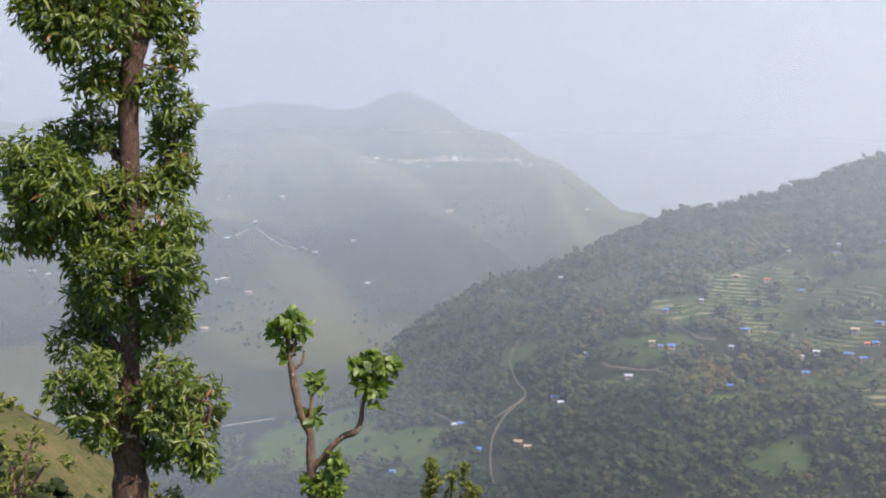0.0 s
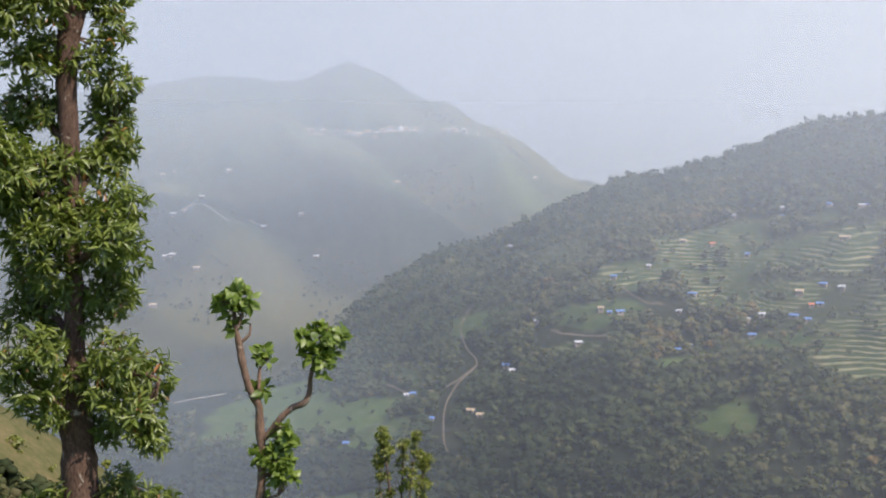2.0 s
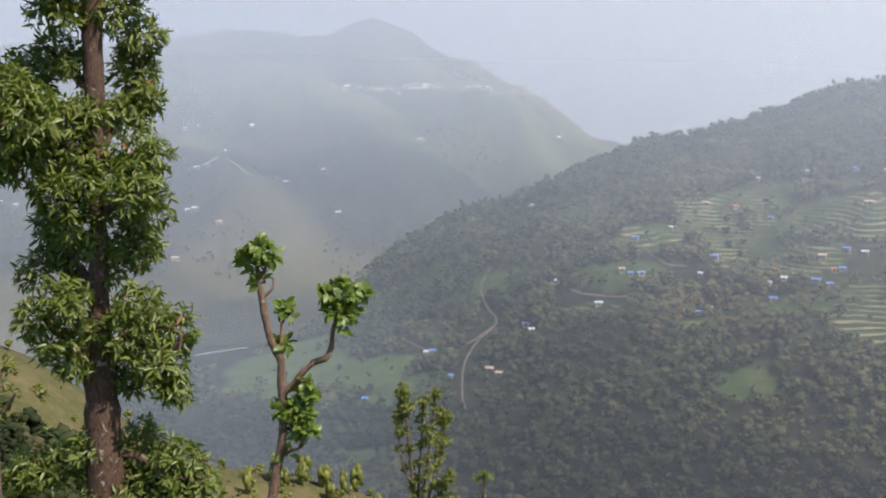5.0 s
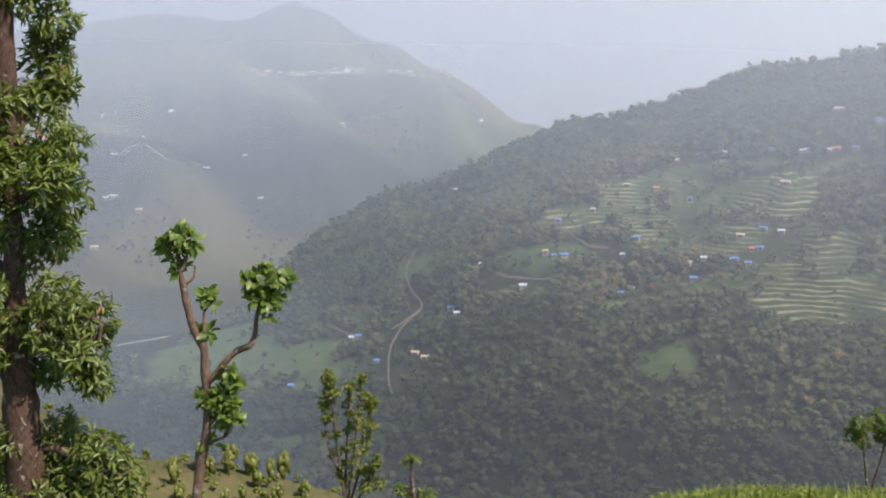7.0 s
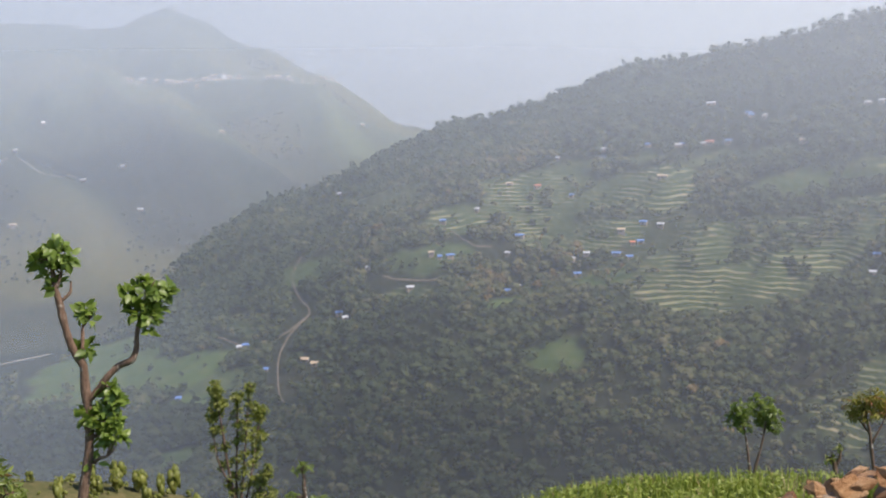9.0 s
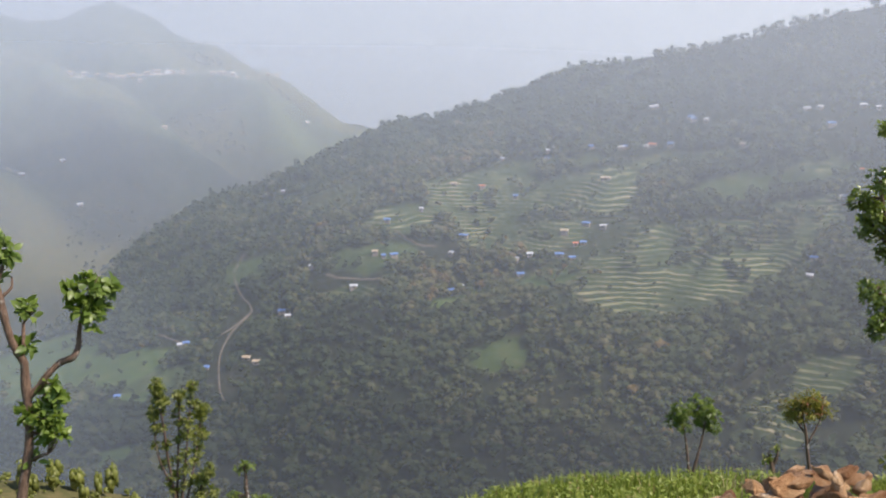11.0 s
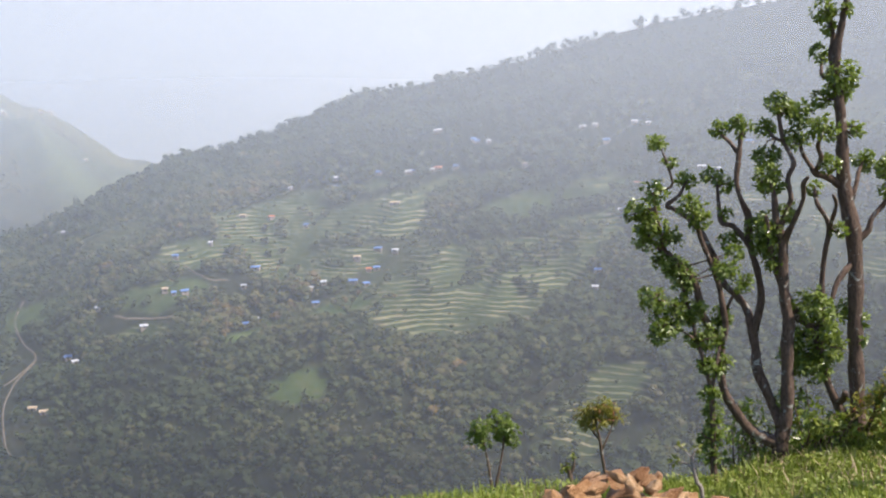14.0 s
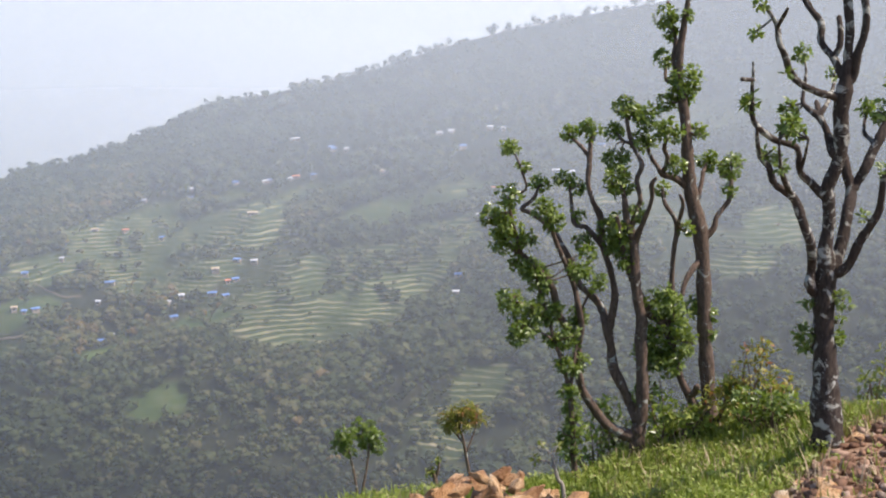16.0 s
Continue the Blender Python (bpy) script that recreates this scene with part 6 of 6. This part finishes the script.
# withered grass below the trees and along the rubble
n = 2000
az, u = rng.uniform(38, 53, n), rng.random(n)
r = along(LIP, az, 1) * (0.80 + 0.27 * u)
keep = grain(r * np.sin(np.radians(az)), r * np.cos(np.radians(az)), 0.55, 93, 3) > 0.52
az, r = az[keep], r[keep]
blades("dry_grass", az, r, 0.05 + 0.12 * rng.random(len(az)) ** 1.6, DRY, "withered straw-coloured grass among the green", 0.004, 1.0)
# broad-leaved weeds
n = 8000
az, u = rng.uniform(8, 52, n), rng.random(n)
r = along(LIP, az, 1) * (0.72 + 0.34 * u)
bare = smooth(-0.5, 0.8, az - 44.4 - (r - 6) * 3.3) * (r < 8.0)
keep = rng.random(n) > bare * 0.97
az, r = az[keep], r[keep]
x, y = r * np.sin(np.radians(az)), r * np.cos(np.radians(az))
sp = np.stack([x, y, ground_z(x, y) + 0.02 + 0.07 * rng.random(len(x))], 1)
co, f = leaf_cloud(sp, np.tile(np.array([0, 0, 1.0]), (len(sp), 1)), 0.030, 0.5, 5, 0.0, rng)
tagged(array_part("weeds", co, f, LEAF["weed"]), "low broad-leaved weeds among the grass", "weeds", kind="stuff")


# ---- bushes ----
def bush(az, r, tufts, leaf, length, label, density=3.0, width=0.42):
    x, y = place(az, r)
    z = float(ground_z(x, y))
    root = new("bush")
    root.matrix_world = pose(x, y, z, 0, 0, -az)
    bm_co, bm_f, base, spots, out = [], [], 0, [], []
    for u, v, reach in tufts:
        for _ in range(4):
            tip = np.array([u, 0, v]) + rng.normal(size=3) * reach * 0.5
            mid = tip * 0.5 + rng.normal(size=3) * 0.04
            co, f = tube(curve_through([(0.02 * rng.normal(), 0.02 * rng.normal(), -0.05, 0.008), (*mid, 0.006), (*tip, 0.003)], 3), rng, 5)
            bm_co.append(co)
            bm_f.append(f + base)
            base += len(co)
        n = max(4, int(density * (reach / length) ** 2 * 2.2))
        d = rng.normal(size=(n, 3))
        d /= np.linalg.norm(d, axis=1)[:, None]
        spots.append(np.array([u, 0, v]) + d * reach * rng.random((n, 1)) ** 0.45)
        out.append(d)
    tagged(array_part("stem", np.vstack(bm_co), np.vstack(bm_f), BARK["brown"], root), kind="stuff")
    co, f = leaf_cloud(np.vstack(spots), np.vstack(out), length, width, 5, 0.1, rng)
    array_part("foliage", co, f, leaf, root)
    return tagged(root, label, "bush")


bush(37.7, 8.9, ((0.0, 0.25, 0.16), (0.16, 0.32, 0.14), (-0.15, 0.2, 0.13), (0.05, 0.48, 0.12)), LEAF["weed"], 0.06, "leafy green bush behind the forked tree", 1.7)
bush(38.9, 8.9, ((0.0, 0.2, 0.16), (-0.1, 0.4, 0.12)), LEAF["weed"], 0.055, "leafy green bush behind the forked tree", 1.7)
bush(41.0, 8.7, ((0.0, 0.25, 0.17), (-0.12, 0.42, 0.13), (0.15, 0.2, 0.15)), LEAF["glossy"], 0.06, "dark leafy bush between the two trees")
bush(42.0, 8.6, ((0.0, 0.18, 0.15), (0.14, 0.25, 0.12)), LEAF["weed"], 0.06, "leafy green bush below the tall tree", 1.8)
bush(45.2, 8.6, ((0.0, 0.32, 0.2), (0.2, 0.3, 0.16), (-0.2, 0.22, 0.16), (0.08, 0.55, 0.12)), LEAF["russet"], 0.05, "russet-tipped bush beside the lichened tree", 2.4, 0.4)
bush(46.3, 8.3, ((0.0, 0.22, 0.15), (0.15, 0.15, 0.12), (-0.16, 0.2, 0.14)), LEAF["fresh"], 0.055, "leafy green bush beside the lichened tree")
bush(50.9, 8.4, ((0.0, 0.25, 0.14), (0.15, 0.38, 0.14), (0.3, 0.25, 0.16)), LEAF["yellow"], 0.05, "dry yellowish bush above the rubble bank", 1.6)
